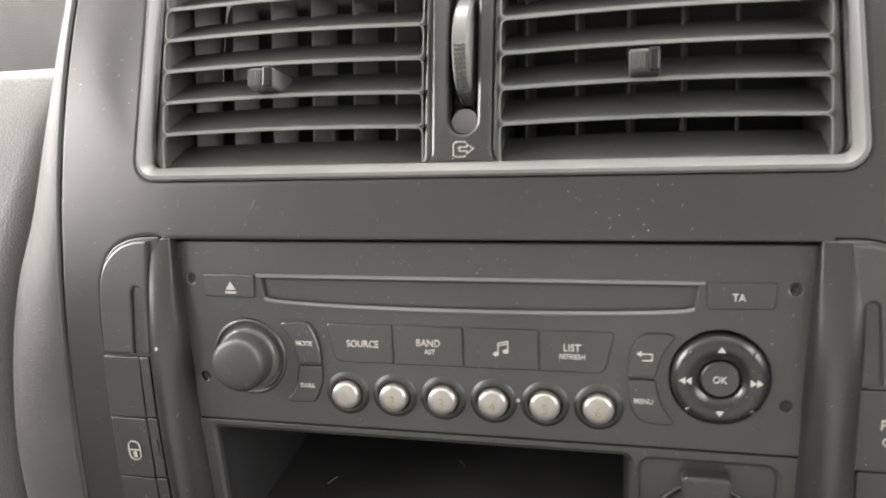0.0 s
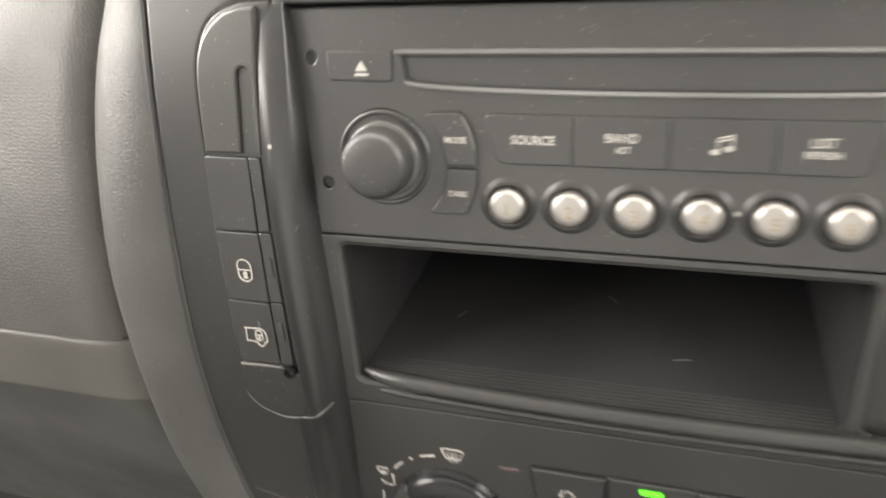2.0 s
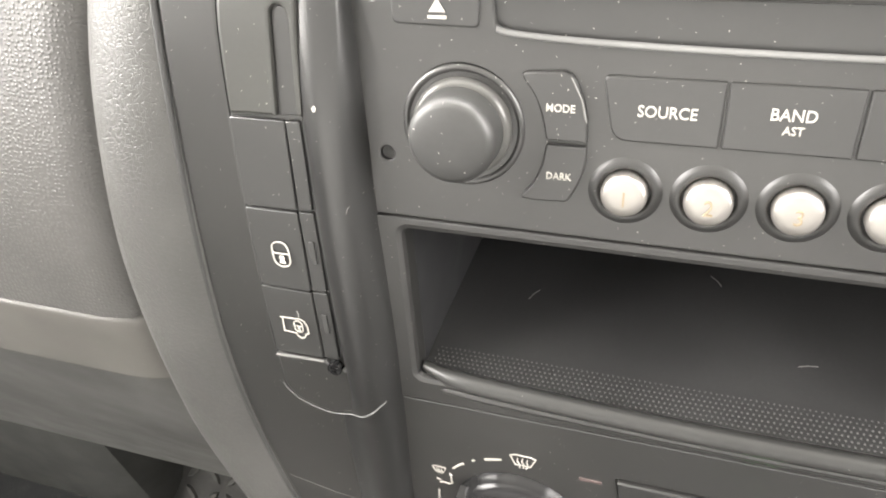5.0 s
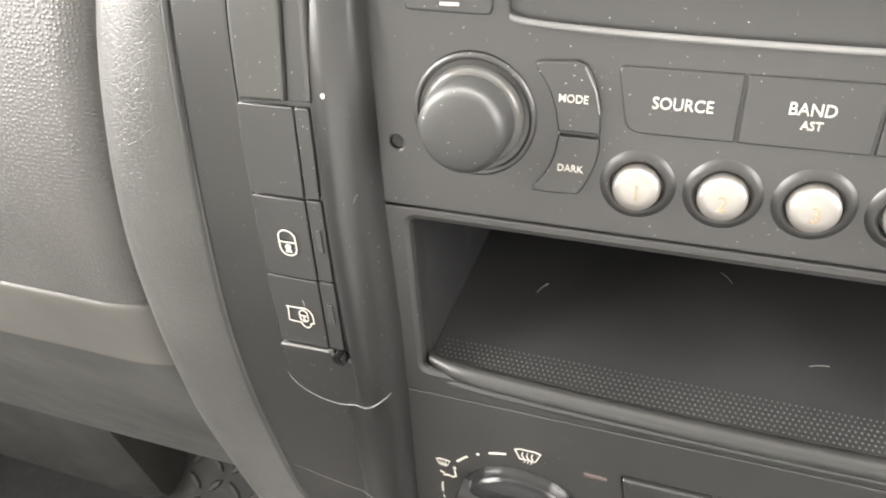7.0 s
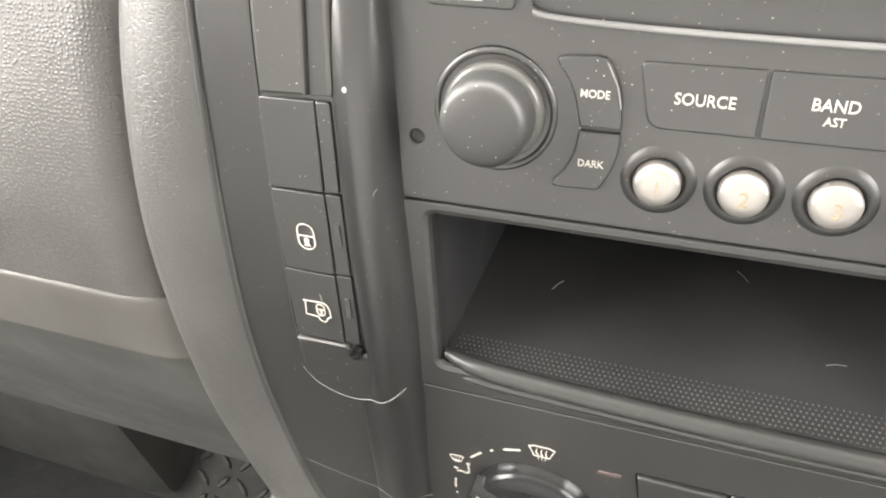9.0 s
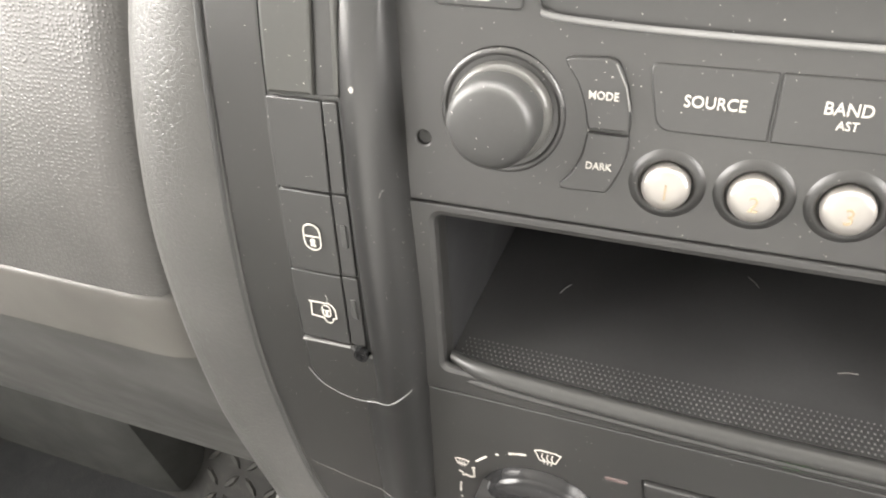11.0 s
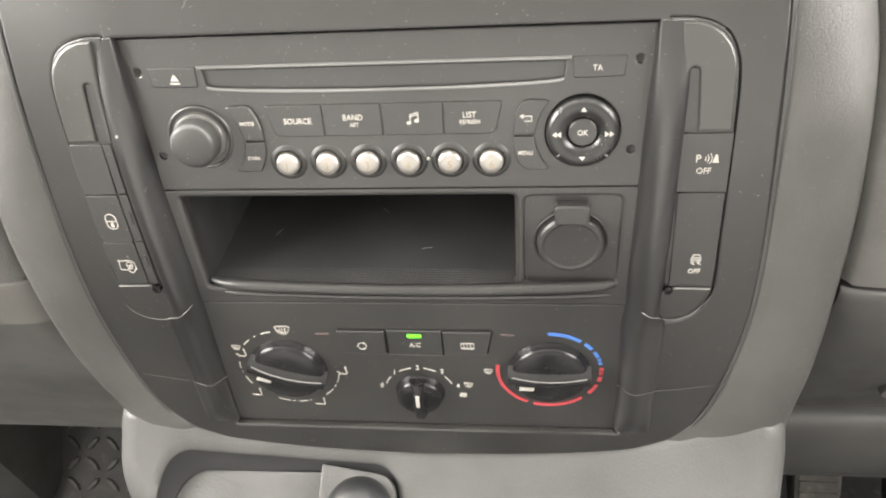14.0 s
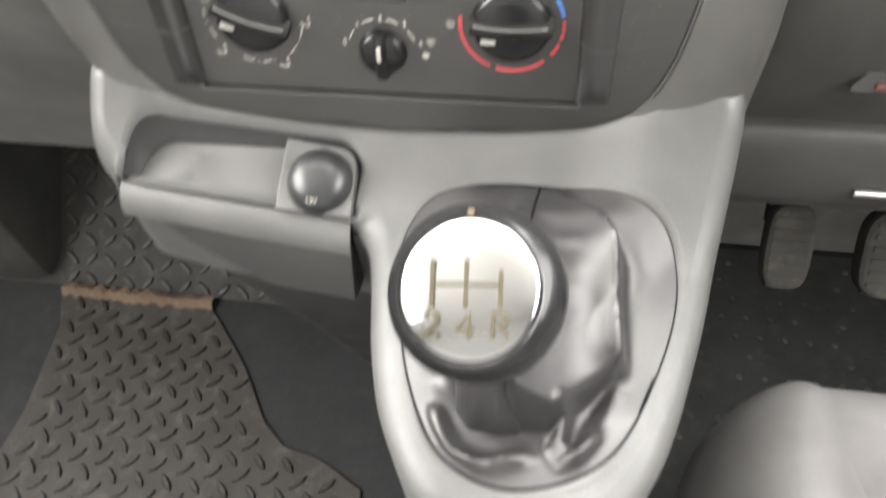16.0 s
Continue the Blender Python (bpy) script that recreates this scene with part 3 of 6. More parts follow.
def trim_band(sign):
    rings = []
    for z, ox, oy in (BAND_EDGE if sign < 0 else DRIVER_EDGE):
        ix = max(side_at(z, PANEL_SIDE), 0.116) - 0.0016
        iy = S(z) - 0.002
        ring = []
        for k in range(9):
            t = k / 8
            swell = 0.006 * math.sin(math.pi * min(1, t * 1.0)) ** 0.8
            drop = 0.006 * max(0, (t - 0.8) / 0.2) ** 2
            ring.append((sign * (ix + (ox - ix) * t), iy + (oy - iy) * t - swell * 0.8 + drop, z + 0.15 * swell))
        ring.append((sign * (ox + 0.001), oy + 0.03, z))
        ring.insert(0, (sign * (ix - 0.0005), iy + 0.006, z))
        rings.append(ring)
    return loft(rings, closed=False)


for sign in (-1, 1):
    band = thing("trim_band", "curved grey leather-grained trim band beside the black panel", "trim", (sign * 0.15, 0.0, 0.95), "trim bands")
    part("skin", trim_band(sign), BAND, band, "leather-grained skin", flat=50)
    bead = [on_panel(sign * (x + 0.0006), z, 0.0030) for z, x in PANEL_SIDE if z > 0.862]
    part("edge_bead", tube(bead, 0.0007, 8), SHADE, band, "dark bead along the black panel", 60)

# ---- black centre panel ----
HALF = [(x, z) for z, x in PANEL_SIDE]
OUTLINE = HALF[:-1] + [(0.0, 0.8375)] + [(-x, z) for x, z in reversed(HALF[:-1])]
VENT_HOLE = rpoly([(-0.1022, 1.0615, 0.006), (0.1022, 1.0615, 0.006), (0.0990, 1.127, 0.006), (-0.0990, 1.127, 0.006)])
FACE_HOLE = rpoly([(-0.0925, 0.8560, 0.001), (0.0925, 0.8560, 0.001), (0.0925, 1.0452, 0.001), (-0.0925, 1.0452, 0.001)])
BANK = spline([(0.0950, 1.0460), (0.1035, 1.0456), (0.1115, 1.0425), (0.1160, 1.0360), (0.1180, 1.0265), (0.1190, 1.0000), (0.1200, 0.9700), (0.1210, 0.9480), (0.1195, 0.9390), (0.1150, 0.9315), (0.1080, 0.9278), (0.1000, 0.9288), (0.0950, 0.9320)], 4)
panel = thing("centre_panel", "dusty black plastic centre panel of the dashboard", "dash panel", (0, 0, 0.838), kind="structure")


part("fascia", bend(plate(OUTLINE, [VENT_HOLE, FACE_HOLE, BANK, mirror(BANK)], 0.0012, 0.012, 0.009), 0.003), FASCIA, panel, "dusty black fascia with openings", 35)


PILLAR_HIGH = [(0.1022, 0.0030), (0.1013, 0.0048), (0.1002, 0.0060), (0.0985, 0.0070), (0.0965, 0.0074), (0.0945, 0.0069), (0.0925, 0.0055), (0.0908, 0.0034), (0.0896, 0.0012), (0.0890, -0.0008)]
PILLAR_LOW = [(0.1072, 0.0020), (0.1060, 0.0034), (0.1025, 0.0046), (0.0995, 0.0057), (0.0970, 0.0062), (0.0947, 0.0058), (0.0925, 0.0046), (0.0908, 0.0028), (0.0897, 0.0010), (0.0890, -0.0008)]


def pillar_section(z, sign):
    """The pillar's cross-section at a height: distance from the middle and how far it stands out."""
    low = min(1.0, max(0.0, (0.934 - z) / 0.010))
    low = low * low * (3 - 2 * low)
    shift = 0.0 if sign < 0 else 0.0004 - 0.0012 * low
    inner = float(np.interp(z, (0.860, 0.895, 0.920, 0.950, 0.990, 1.045), (0.0018, 0.0010, 0.0, -0.0008, -0.0002, 0.0004)))
    fade = min(1.0, max(0.0, (z - 0.8575) / 0.010)) ** 0.5
    # towards its upper end the pillar sinks into the fascia
    rise = float(np.interp(z, (0.985, 1.005, 1.020, 1.034, 1.0458), (1.0, 0.88, 0.66, 0.36, 0.08)))
    out = []
    for k, ((ax, aw), (bx, bw)) in enumerate(zip(PILLAR_HIGH, PILLAR_LOW)):
        x, w = ax + (bx - ax) * low + shift, aw + (bw - aw) * low
        w = w if w < 0.003 else 0.003 + (w - 0.003) * fade * rise
        x += inner * (k / 9) ** 2
        out.append((x + max(0.0, 0.0918 - x) * (1 - rise), w))
    return out


def pillar_height(x, z, sign):
    """How far the pillar or the fascia stands out at a distance from the middle and a height."""
    rows = sorted(pillar_section(z, sign))
    return max(0.0030, float(np.interp(x, [r[0] for r in rows], [r[1] for r in rows], right=0.003)))


def pillar(sign):
    rings = []
    for k in range(47):
        z = 0.8575 + (1.0453 - 0.8575) * k / 46
        rings.append([on_panel(sign * x, z, w) for x, w in spline(pillar_section(z, sign), 3)])
    # the upper end turns over into the fascia's opening
    rings.append([on_panel(sign * x, 1.0457, w - 0.0005) for x, w in spline(pillar_section(1.0453, sign), 3)])
    rings.append([on_panel(sign * x, 1.0458, min(w, 0.0) - 0.003) for x, w in spline(pillar_section(1.0453, sign), 3)])
    return loft(rings, closed=False)


for sign in (-1, 1):
    part("pillar", pillar(sign), PILLAR, panel, "rounded smooth black pillar", 40)
    if sign < 0:
        foot_lip = [(0.1212, 0.9352), (0.1196, 0.9325), (0.1165, 0.9296), (0.1103, 0.9273), (0.1046, 0.9275), (0.0986, 0.9299), (0.0915, 0.9357)]
    else:
        foot_lip = [(0.1206, 0.9425), (0.1179, 0.9382), (0.1145, 0.9334), (0.1097, 0.9308), (0.1050, 0.9304), (0.1013, 0.9316), (0.0948, 0.9360)]
    foot_lip = spline(foot_lip, 6)
    # the lip's pale colour carries the highlight along its curve
    part("foot_lip", tube([on_panel(sign * x, z, max(0.0048 if x > 0.097 else 0, pillar_height(x, z, sign)) + 0.0001) for x, z in foot_lip], lambda t: 0.00007 + 0.00016 * t ** 0.7, 8), BEZEL, panel, "thin lip under the switches, pale for its highlight", 60)
    low_seam = spline([(0.1300, 0.8905), (0.1132, 0.8869), (0.1002, 0.8858), (0.0930, 0.8872), (0.0885, 0.8898)], 5)
    part("seam_lip", tube([on_panel(sign * x, z, pillar_height(x, z, sign) + 0.0001) for x, z in low_seam], lambda t: 0.00008 + 0.00016 * t * t, 8), SLAT, panel, "thin curved seam at the pillar's foot")

# ---- switch banks ----


def bank_button(u0, v0, u1, v1, skew=0.0, r=0.0006, proud=0.0):
    """A key face with slightly leaning sides."""
    u0, u1, v0, v1 = u0 - 0.0001, u1 + 0.0001, v0 - 0.0002, v1 + 0.0001
    return bend(plate(rpoly([(u0 - skew, v0, r), (u1 - skew, v0, r), (u1, v1, r), (u0, v1, r)], 4), (), 0.0003, 0.004, 0.008), 0.0047 + proud)


LOCK = [
    rpoly([(-0.0021, -0.0034, 0.0020), (0.0021, -0.0034, 0.0020), (0.0021, 0.0034, 0.0020), (-0.0021, 0.0034, 0.0020)], 6),
    [(-0.0021, 0.0002), (0.0021, 0.0002)],
]
LOCK[0].append(LOCK[0][0])
KEYHOLE = [circle(0, -0.0010, 0.0007, 12), [(-0.0003, -0.0010), (-0.0008, -0.0025), (0.0008, -0.0025), (0.0003, -0.0010)]]


def lock_icon(size=1.0, line=0.00048):
    return joined(stroke([[(x * size, y * size) for x, y in l] for l in LOCK], line), solid([[(x * size, y * size) for x, y in p] for p in KEYHOLE]))


def van_icon():
    body = [(-0.0036, 0.0024), (0.0018, 0.0026), (0.0028, 0.0020), (0.0034, 0.0006), (0.0034, -0.0018), (0.0024, -0.0022)]
    wheel = arc(0.0012, -0.0024, 0.0012, 10, -190, 10)
    floor_ = [(0.0000, -0.0022), (-0.0034, -0.0020), (-0.0030, 0.0024)]
    small = moved(lock_icon(0.52, 0.0004), Matrix.Translation((0.0009, 0.0001, 0.0)))
    return joined(stroke([body, wheel, floor_], 0.00040), small)


COVER = [(-0.1178, 1.0107), (-0.1070, 1.0109), (-0.1055, 1.0290)] + [(-0.1036 - 0.0019 * math.cos(math.pi * k / 8), 1.0296 + 0.0020 * math.sin(math.pi * k / 8)) for k in range(1, 8)] + [(-0.1015, 1.0290), (-0.1020, 1.0110), (-0.1010, 1.0110), (-0.0985, 1.0449), (-0.1030, 1.0448), (-0.1075, 1.0436), (-0.1112, 1.0412), (-0.1142, 1.0378), (-0.1160, 1.0338), (-0.1170, 1.0280)]
bank_left = thing("switch_bank", "black switch bank with door and load-space lock switches", "switches", (-0.11, -0.01, 0.93), "switch banks")
part("bezel", bend(plate(mirror(BANK), (), 0.0004, 0.010, 0.01), 0.0038), FASCIA, bank_left, "black carrier")
# thin strip laid on the fascia, its black standing in for a shaded joint
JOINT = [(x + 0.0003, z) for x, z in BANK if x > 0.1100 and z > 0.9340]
part("joint", bend(stroke([[(-x, z) for x, z in JOINT]], 0.0008, 0.0001), 0.0031), GAP, bank_left, "dark strip in place of the joint's shade along the bank")
part("cover", bend(plate(COVER, (), 0.0007, 0.004, 0.006), 0.0052), COVER_SKIN, bank_left, "blank cover over an unused switch")
part("groove", bend(plate(rpoly([(-0.1066, 1.0108, 0.0002), (-0.1022, 1.0110, 0.0002), (-0.1016, 1.0312, 0.0016), (-0.1052, 1.0312, 0.0016)], 5), (), 0.0002, 0.001), 0.0042), BUTTON, bank_left, "sunken narrow strip beside the cover")
part("blank", bank_button(-0.1184, 0.9900, -0.1057, 1.0098, 0.0006), BUTTON, bank_left, "blank switch")
part("blank_side", bank_button(-0.1052, 0.9902, -0.1021, 1.0098, 0.0003), BUTTON, bank_left)
lock_key = part("lock_switch", bank_button(-0.1190, 0.9686, -0.1062, 0.9893, 0.0004, proud=0.0002), BUTTON, bank_left, "black switch with a white padlock")
part("icon", moved(lock_icon(1.0, 0.00042), rigid(-0.1120, 0.9783, 0.0053)), PRINT, lock_key, "white padlock symbol")
lock_side = part("lock_side", bank_button(-0.1057, 0.9688, -0.1022, 0.9895, 0.0003), BUTTON, bank_left)
part("indicator", bend(plate(rrect(-0.1046, 0.9765, -0.1032, 0.9825, 0.0004), (), 0.0002, 0.001), 0.0050), SHADE, lock_side, "unlit indicator window")
van_key = part("load_lock_switch", bank_button(-0.1198, 0.9475, -0.1067, 0.9680, 0.0004, proud=0.0002), BUTTON, bank_left, "black switch with a white van and padlock")
part("icon", moved(van_icon(), rigid(-0.1127, 0.9571, 0.0053)), PRINT, van_key, "white van and padlock symbol")
van_side = part("load_lock_side", bank_button(-0.1062, 0.9477, -0.1024, 0.9682, 0.0004), BUTTON, bank_left)
part("indicator", bend(plate(rrect(-0.1050, 0.9560, -0.1036, 0.9620, 0.0004), (), 0.0002, 0.001), 0.0050), SHADE, van_side, "unlit indicator window")
part("foot", bend(plate([(-0.1206, 0.9462), (-0.1064, 0.9468), (-0.1050, 0.9450), (-0.1004, 0.9444), (-0.1004, 0.9294)] + spline([(-0.1046, 0.9278), (-0.1103, 0.9276), (-0.1165, 0.9299), (-0.1194, 0.9327), (-0.1208, 0.9360)], 4), (), 0.0008, 0.004, 0.005), 0.0050), FASCIA, bank_left, "rounded black foot of the bank")
# highlight on the upward edge, painted as a pale strip
part("foot_edge", bend(stroke([[(-0.1203, 0.9463), (-0.1130, 0.9467), (-0.1068, 0.9468)]], 0.0005, 0.0003), 0.0054), PALE_GLINT, bank_left, "pale strip drawing the highlight on the top edge")
part("notch", moved(lathe([(0.0019, -0.001), (0.0019, 0.0009), (0.0013, 0.0009), (0.0011, 0.0002), (0, 0.0001)], 20), rigid(-0.1040, 0.9450, 0.0050)), GLOSS, bank_left, "small round notch")

bank_right = thing("switch_bank", "black switch bank with parking sensor and stability switches", "switches", (0.11, -0.01, 0.93), "switch banks")
part("bezel", bend(plate(BANK, (), 0.0004, 0.010, 0.01), 0.0030), FASCIA, bank_right, "black carrier")
part("joint", bend(stroke([JOINT], 0.0008, 0.0001), 0.0031), GAP, bank_right, "dark strip in place of the joint's shade along the bank")
part("cover", bend(plate(mirror(COVER), (), 0.0007, 0.004, 0.006), 0.0042), COVER_SKIN, bank_right, "blank cover over an unused switch")
part("groove", bend(plate(mirror(rpoly([(-0.1066, 1.0108, 0.0002), (-0.1022, 1.0110, 0.0002), (-0.1016, 1.0312, 0.0016), (-0.1052, 1.0312, 0.0016)], 5)), (), 0.0002, 0.001), 0.0033), BUTTON, bank_right, "sunken narrow strip beside the cover")
park_key = part("parking_sensor_switch", bank_button(0.1016, 0.9885, 0.1186, 1.0098, -0.0006, proud=-0.0010), BUTTON, bank_right, "black switch with white letters P and OFF")
part("lettering", moved(letters("P", 0.0042), rigid(0.1082, 1.0012, 0.0040)), PRINT, park_key, "white letter P")
part("lettering", moved(letters("OFF", 0.0033), rigid(0.1104, 0.9967, 0.0040)), PRINT, park_key, "white word OFF")
part("icon", moved(joined(stroke([arc(-0.0004, 0, 0.0012 + 0.0010 * k, -38, 38, 6) for k in range(3)], 0.0004), solid([[(0.0030, -0.0016), (0.0052, -0.0016), (0.0048, 0.0000), (0.0046, 0.0014), (0.0038, 0.0014)]])), rigid(0.1098, 1.0012, 0.0040)), PRINT, park_key, "white sensor waves and cone")
esp_key = part("stability_switch", bank_button(0.1030, 0.9468, 0.1190, 0.9878, -0.0014, proud=-0.0010), BUTTON, bank_right, "long black switch with a white car and OFF")
CAR = [
    [(-0.0016, 0.0018), (-0.0011, 0.0032), (0.0011, 0.0032), (0.0016, 0.0018), (-0.0016, 0.0018)],
    [(-0.0018, 0.0016), (-0.0018, 0.0008), (0.0018, 0.0008), (0.0018, 0.0016)],
    [(-0.0018, 0.0000), (-0.0006, -0.0002), (-0.0014, -0.0008), (-0.0002, -0.0014)],
    [(0.0004, 0.0000), (0.0016, -0.0002), (0.0008, -0.0008), (0.0020, -0.0014)],
]
part("icon", moved(stroke(CAR, 0.00045), rigid(0.1127, 0.9588, 0.0040)), PRINT, esp_key, "white skidding car symbol")
part("lettering", moved(letters("OFF", 0.0030), rigid(0.1127, 0.9544, 0.0040)), PRINT, esp_key, "white word OFF")
part("foot", bend(plate(mirror([(-0.1200, 0.9460), (-0.1062, 0.9462), (-0.1050, 0.9446), (-0.1004, 0.9442), (-0.1004, 0.9322)] + spline([(-0.1050, 0.9307), (-0.1097, 0.9311), (-0.1145, 0.9337), (-0.1178, 0.9384)], 4)), (), 0.0008, 0.004, 0.005), 0.0042), FASCIA, bank_right, "rounded black foot of the bank")
# pale strip again paints the foot's edge highlight
part("foot_edge", bend(stroke([[(0.1062, 0.9461), (0.1130, 0.9461), (0.1198, 0.9458)]], 0.0005, 0.0003), 0.0042), PALE_GLINT, bank_right, "pale strip drawing the highlight on the top edge")
part("notch", moved(lathe([(0.0017, -0.001), (0.0017, 0.0009), (0.0012, 0.0009), (0.0010, 0.0002), (0, 0.0001)], 20), rigid(0.1042, 0.9450, 0.0040)), GLOSS, bank_right, "small round notch")

# dust and fibres caught on the black plastic
def fibre(parent, pts, lift, width=0.00016):
    part("lint", bend(stroke([spline(pts, 4)], width, 0.00008), lift), LINT, parent, "pale fibre")


part("lint", moved(solid([[(0.0005, 0.0002), (0.0001, 0.0007), (-0.0005, 0.0002), (-0.0002, -0.0006), (0.0003, -0.0005)]]), rigid(-0.0974, 1.0134, pillar_height(0.0974, 1.0134, -1) + 0.0003)), PRINT, panel, "white fleck of dust")
fibre(panel, [(-0.0934, 0.9915), (-0.0929, 0.9928), (-0.0922, 0.9935)], 0.0062)
fibre(van_key, [(-0.1112, 0.9600), (-0.1109, 0.9612), (-0.1112, 0.9622)], 0.0054)
fibre(panel, [(-0.0642, 1.0536), (-0.0632, 1.0545), (-0.0628, 1.0556), (-0.0618, 1.0560)], 0.0031)

# ---- air vents ----
CELL_L = rpoly([(-0.0975, 1.0642, 0.004), (-0.0088, 1.0642, 0.004), (-0.0098, 1.1245, 0.004), (-0.0952, 1.1245, 0.004)])
CELL_R = rpoly([(0.0082, 1.0642, 0.004), (0.0972, 1.0642, 0.004), (0.0950, 1.1245, 0.004), (0.0086, 1.1245, 0.004)])
vent_frame = thing("vent_surround", "satin grey surround holding both centre air vents", "vent surround", (0, 0.02, 1.062))


def bezel_ring(outer):
    """A bevelled rim sinking from the outline to its inner edge, then a flat web round the cells."""
    outer = clean(outer)
    rings = []
    for d, w in ((0.0, 0.0034), (0.0006, 0.0042), (0.0015, 0.0042), (0.0036, 0.0012), (0.0042, -0.0020), (0.0042, -0.012)):
        rings.append([on_panel(x, z, w) for x, z in inset(outer, d)])
    return loft(rings, caps=False)


part("rim", bezel_ring(VENT_HOLE), BEZEL, vent_frame, "satin grey bevelled rim", 30)
CELLS_IN = clean(inset(clean(VENT_HOLE), 0.0040))
WHEEL_SLOT = rrect(-0.0042, 1.0722, 0.0042, 1.1180, 0.0038)
part("web", bend(plate(CELLS_IN, [CELL_L, CELL_R, WHEEL_SLOT], 0.0008, 0.006, 0.012), 0.0008), FASCIA, vent_frame, "black web between the vents")

SLATS = [1.0743, 1.0829, 1.0913, 1.0996, 1.1078, 1.1160]


def vent(sign, x0, x1, name_label, vane_x):
    v = thing("air_vent", name_label, "air vent", (sign * 0.052, 0.03, 1.065), "centre air vents")
    inner = rpoly([(x0, 1.0652, 0.002), (x1, 1.0652, 0.002), (x1 - 0.001 * sign * (sign > 0), 1.1232, 0.002), (x0 + (0.002 if sign < 0 else 0.0), 1.1232, 0.002)])
    cell = CELL_L if sign < 0 else CELL_R
    part("frame", bend(plate(cell, [inner], 0.0007, 0.030, 0.02), 0.0), SLAT, v, "dark cell frame")
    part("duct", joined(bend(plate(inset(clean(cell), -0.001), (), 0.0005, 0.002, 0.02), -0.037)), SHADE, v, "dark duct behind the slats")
    levels = [1.0642, *SLATS, 1.1242]
    for z in levels[:-1]:
        rings = []
        for k in range(17):
            t = k / 16
            u = x0 + (x1 - x0) * t
            bow = 0.0007 * math.sin(math.pi * t)
            fw, half = 0.0008, 0.00042
            rings.append([on_panel(u, z + bow + half, fw - 0.0002), on_panel(u, z + bow + half * 0.6, fw), on_panel(u, z + bow - half * 0.6, fw), on_panel(u, z + bow - half, fw - 0.0002), on_panel(u, z + bow + 0.0070, -0.0112), on_panel(u, z + bow + 0.0078, -0.0112)])
        part("slat", loft(rings), BLADE, v, flat=50)
    for low, high in zip(levels, levels[1:]):
        rim = rrect(x0 + 0.0002, low + 0.0002, x1 - 0.0002, high - 0.0002, 0.0016, 5)
        rim = [q for a, b in zip(rim, rim[1:] + rim[:1]) for q in ([a] if abs(b[0] - a[0]) < 0.02 else [(a[0] + (b[0] - a[0]) * k / 16, a[1]) for k in range(16)])]
        rim = [(x, z + 0.0007 * math.sin(math.pi * (x - x0) / (x1 - x0))) for x, z in rim]
        # pale outline paints the highlights on the slats' front edges
        part("cell_rim", bend(stroke([rim + rim[:1]], 0.00052, 0.0002), 0.0009), BEZEL, v, "thin pale rim drawing the edge highlight of a vent opening", 60)
    for x in vane_x:
        # left vanes coloured as lit, right ones as shaded
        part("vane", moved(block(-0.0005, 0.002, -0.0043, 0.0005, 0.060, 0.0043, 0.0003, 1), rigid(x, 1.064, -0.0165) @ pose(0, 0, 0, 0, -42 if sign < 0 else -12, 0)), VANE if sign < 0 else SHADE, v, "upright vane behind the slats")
    return v


def tab(parent, x, z, glossy):
    m = rigid(x, z, 0.002)
    t = part("tab", moved(block(-0.0042, -0.0030, -0.012, 0.0036, 0.0030, 0.0030, 0.0008), m), SLAT, parent, "ribbed sliding tab")
    for k in range(6):
        part("rib", moved(block(-0.0042 + 0.0007 * k, -0.0024, 0.0028, -0.0039 + 0.0007 * k, 0.0024, 0.0036, 0.00012, 1), m), SLAT, t)
    part("cap", moved(block(0.0006, -0.0030, 0.0026, 0.0034, 0.0030, 0.0042, 0.0006), m), glossy, t, "smooth raised end")


vent_l = vent(-1, -0.0940, -0.0112, "passenger centre air vent with thin dark slats", [-0.0880 + 0.0135 * k for k in range(6)])
tab(vent_l, -0.0588, 1.0876, GLOSS)
vent_r = vent(1, 0.0104, 0.0940, "driver centre air vent with thin dark slats", [0.0170 + 0.0143 * k for k in range(5)])
tab(vent_r, 0.0490, 1.0872, GLOSS)

wheel = thing("thumb_wheel_control", "ribbed thumb wheel between the air vents", "thumb wheel", (0, 0.03, 1.075))
wheel_m = rigid(0.0, 1.0945, -0.0105)
part("wheel", moved(lathe([(0, -0.0024), (0.0148, -0.0024), (0.0158, -0.0017), (0.0158, 0.0017), (0.0148, 0.0024), (0, 0.0024)], 64), wheel_m @ pose(0, 0, 0, 0, 90, 0)), BEZEL, wheel, "smooth grey wheel")
for k in range(19):
    a = radians(-48 + 4.4 * k)
    for j in range(3):
        part("rib", moved(block(-0.00050, -0.00035, 0.0156, 0.00050, 0.00035, 0.0164, 0.0001, 1), wheel_m @ pose(-0.0012 + 0.0012 * j, 0, 0, 0, 0, 0) @ pose(0, 0, 0, -math.degrees(a) + 38, 0, 0)), SLAT, wheel)
part("cup", bend(plate(rrect(-0.0040, 1.0726, 0.0040, 1.0790, 0.0036), (), 0.0003, 0.001, 0.01), -0.0030), PALE_GLINT, wheel, "pale end of the slot")
part("slot_back", bend(plate(rrect(-0.0046, 1.0715, 0.0046, 1.1190, 0.004), (), 0.0003, 0.001, 0.01), -0.0090), SHADE, wheel, "dark slot behind the wheel")
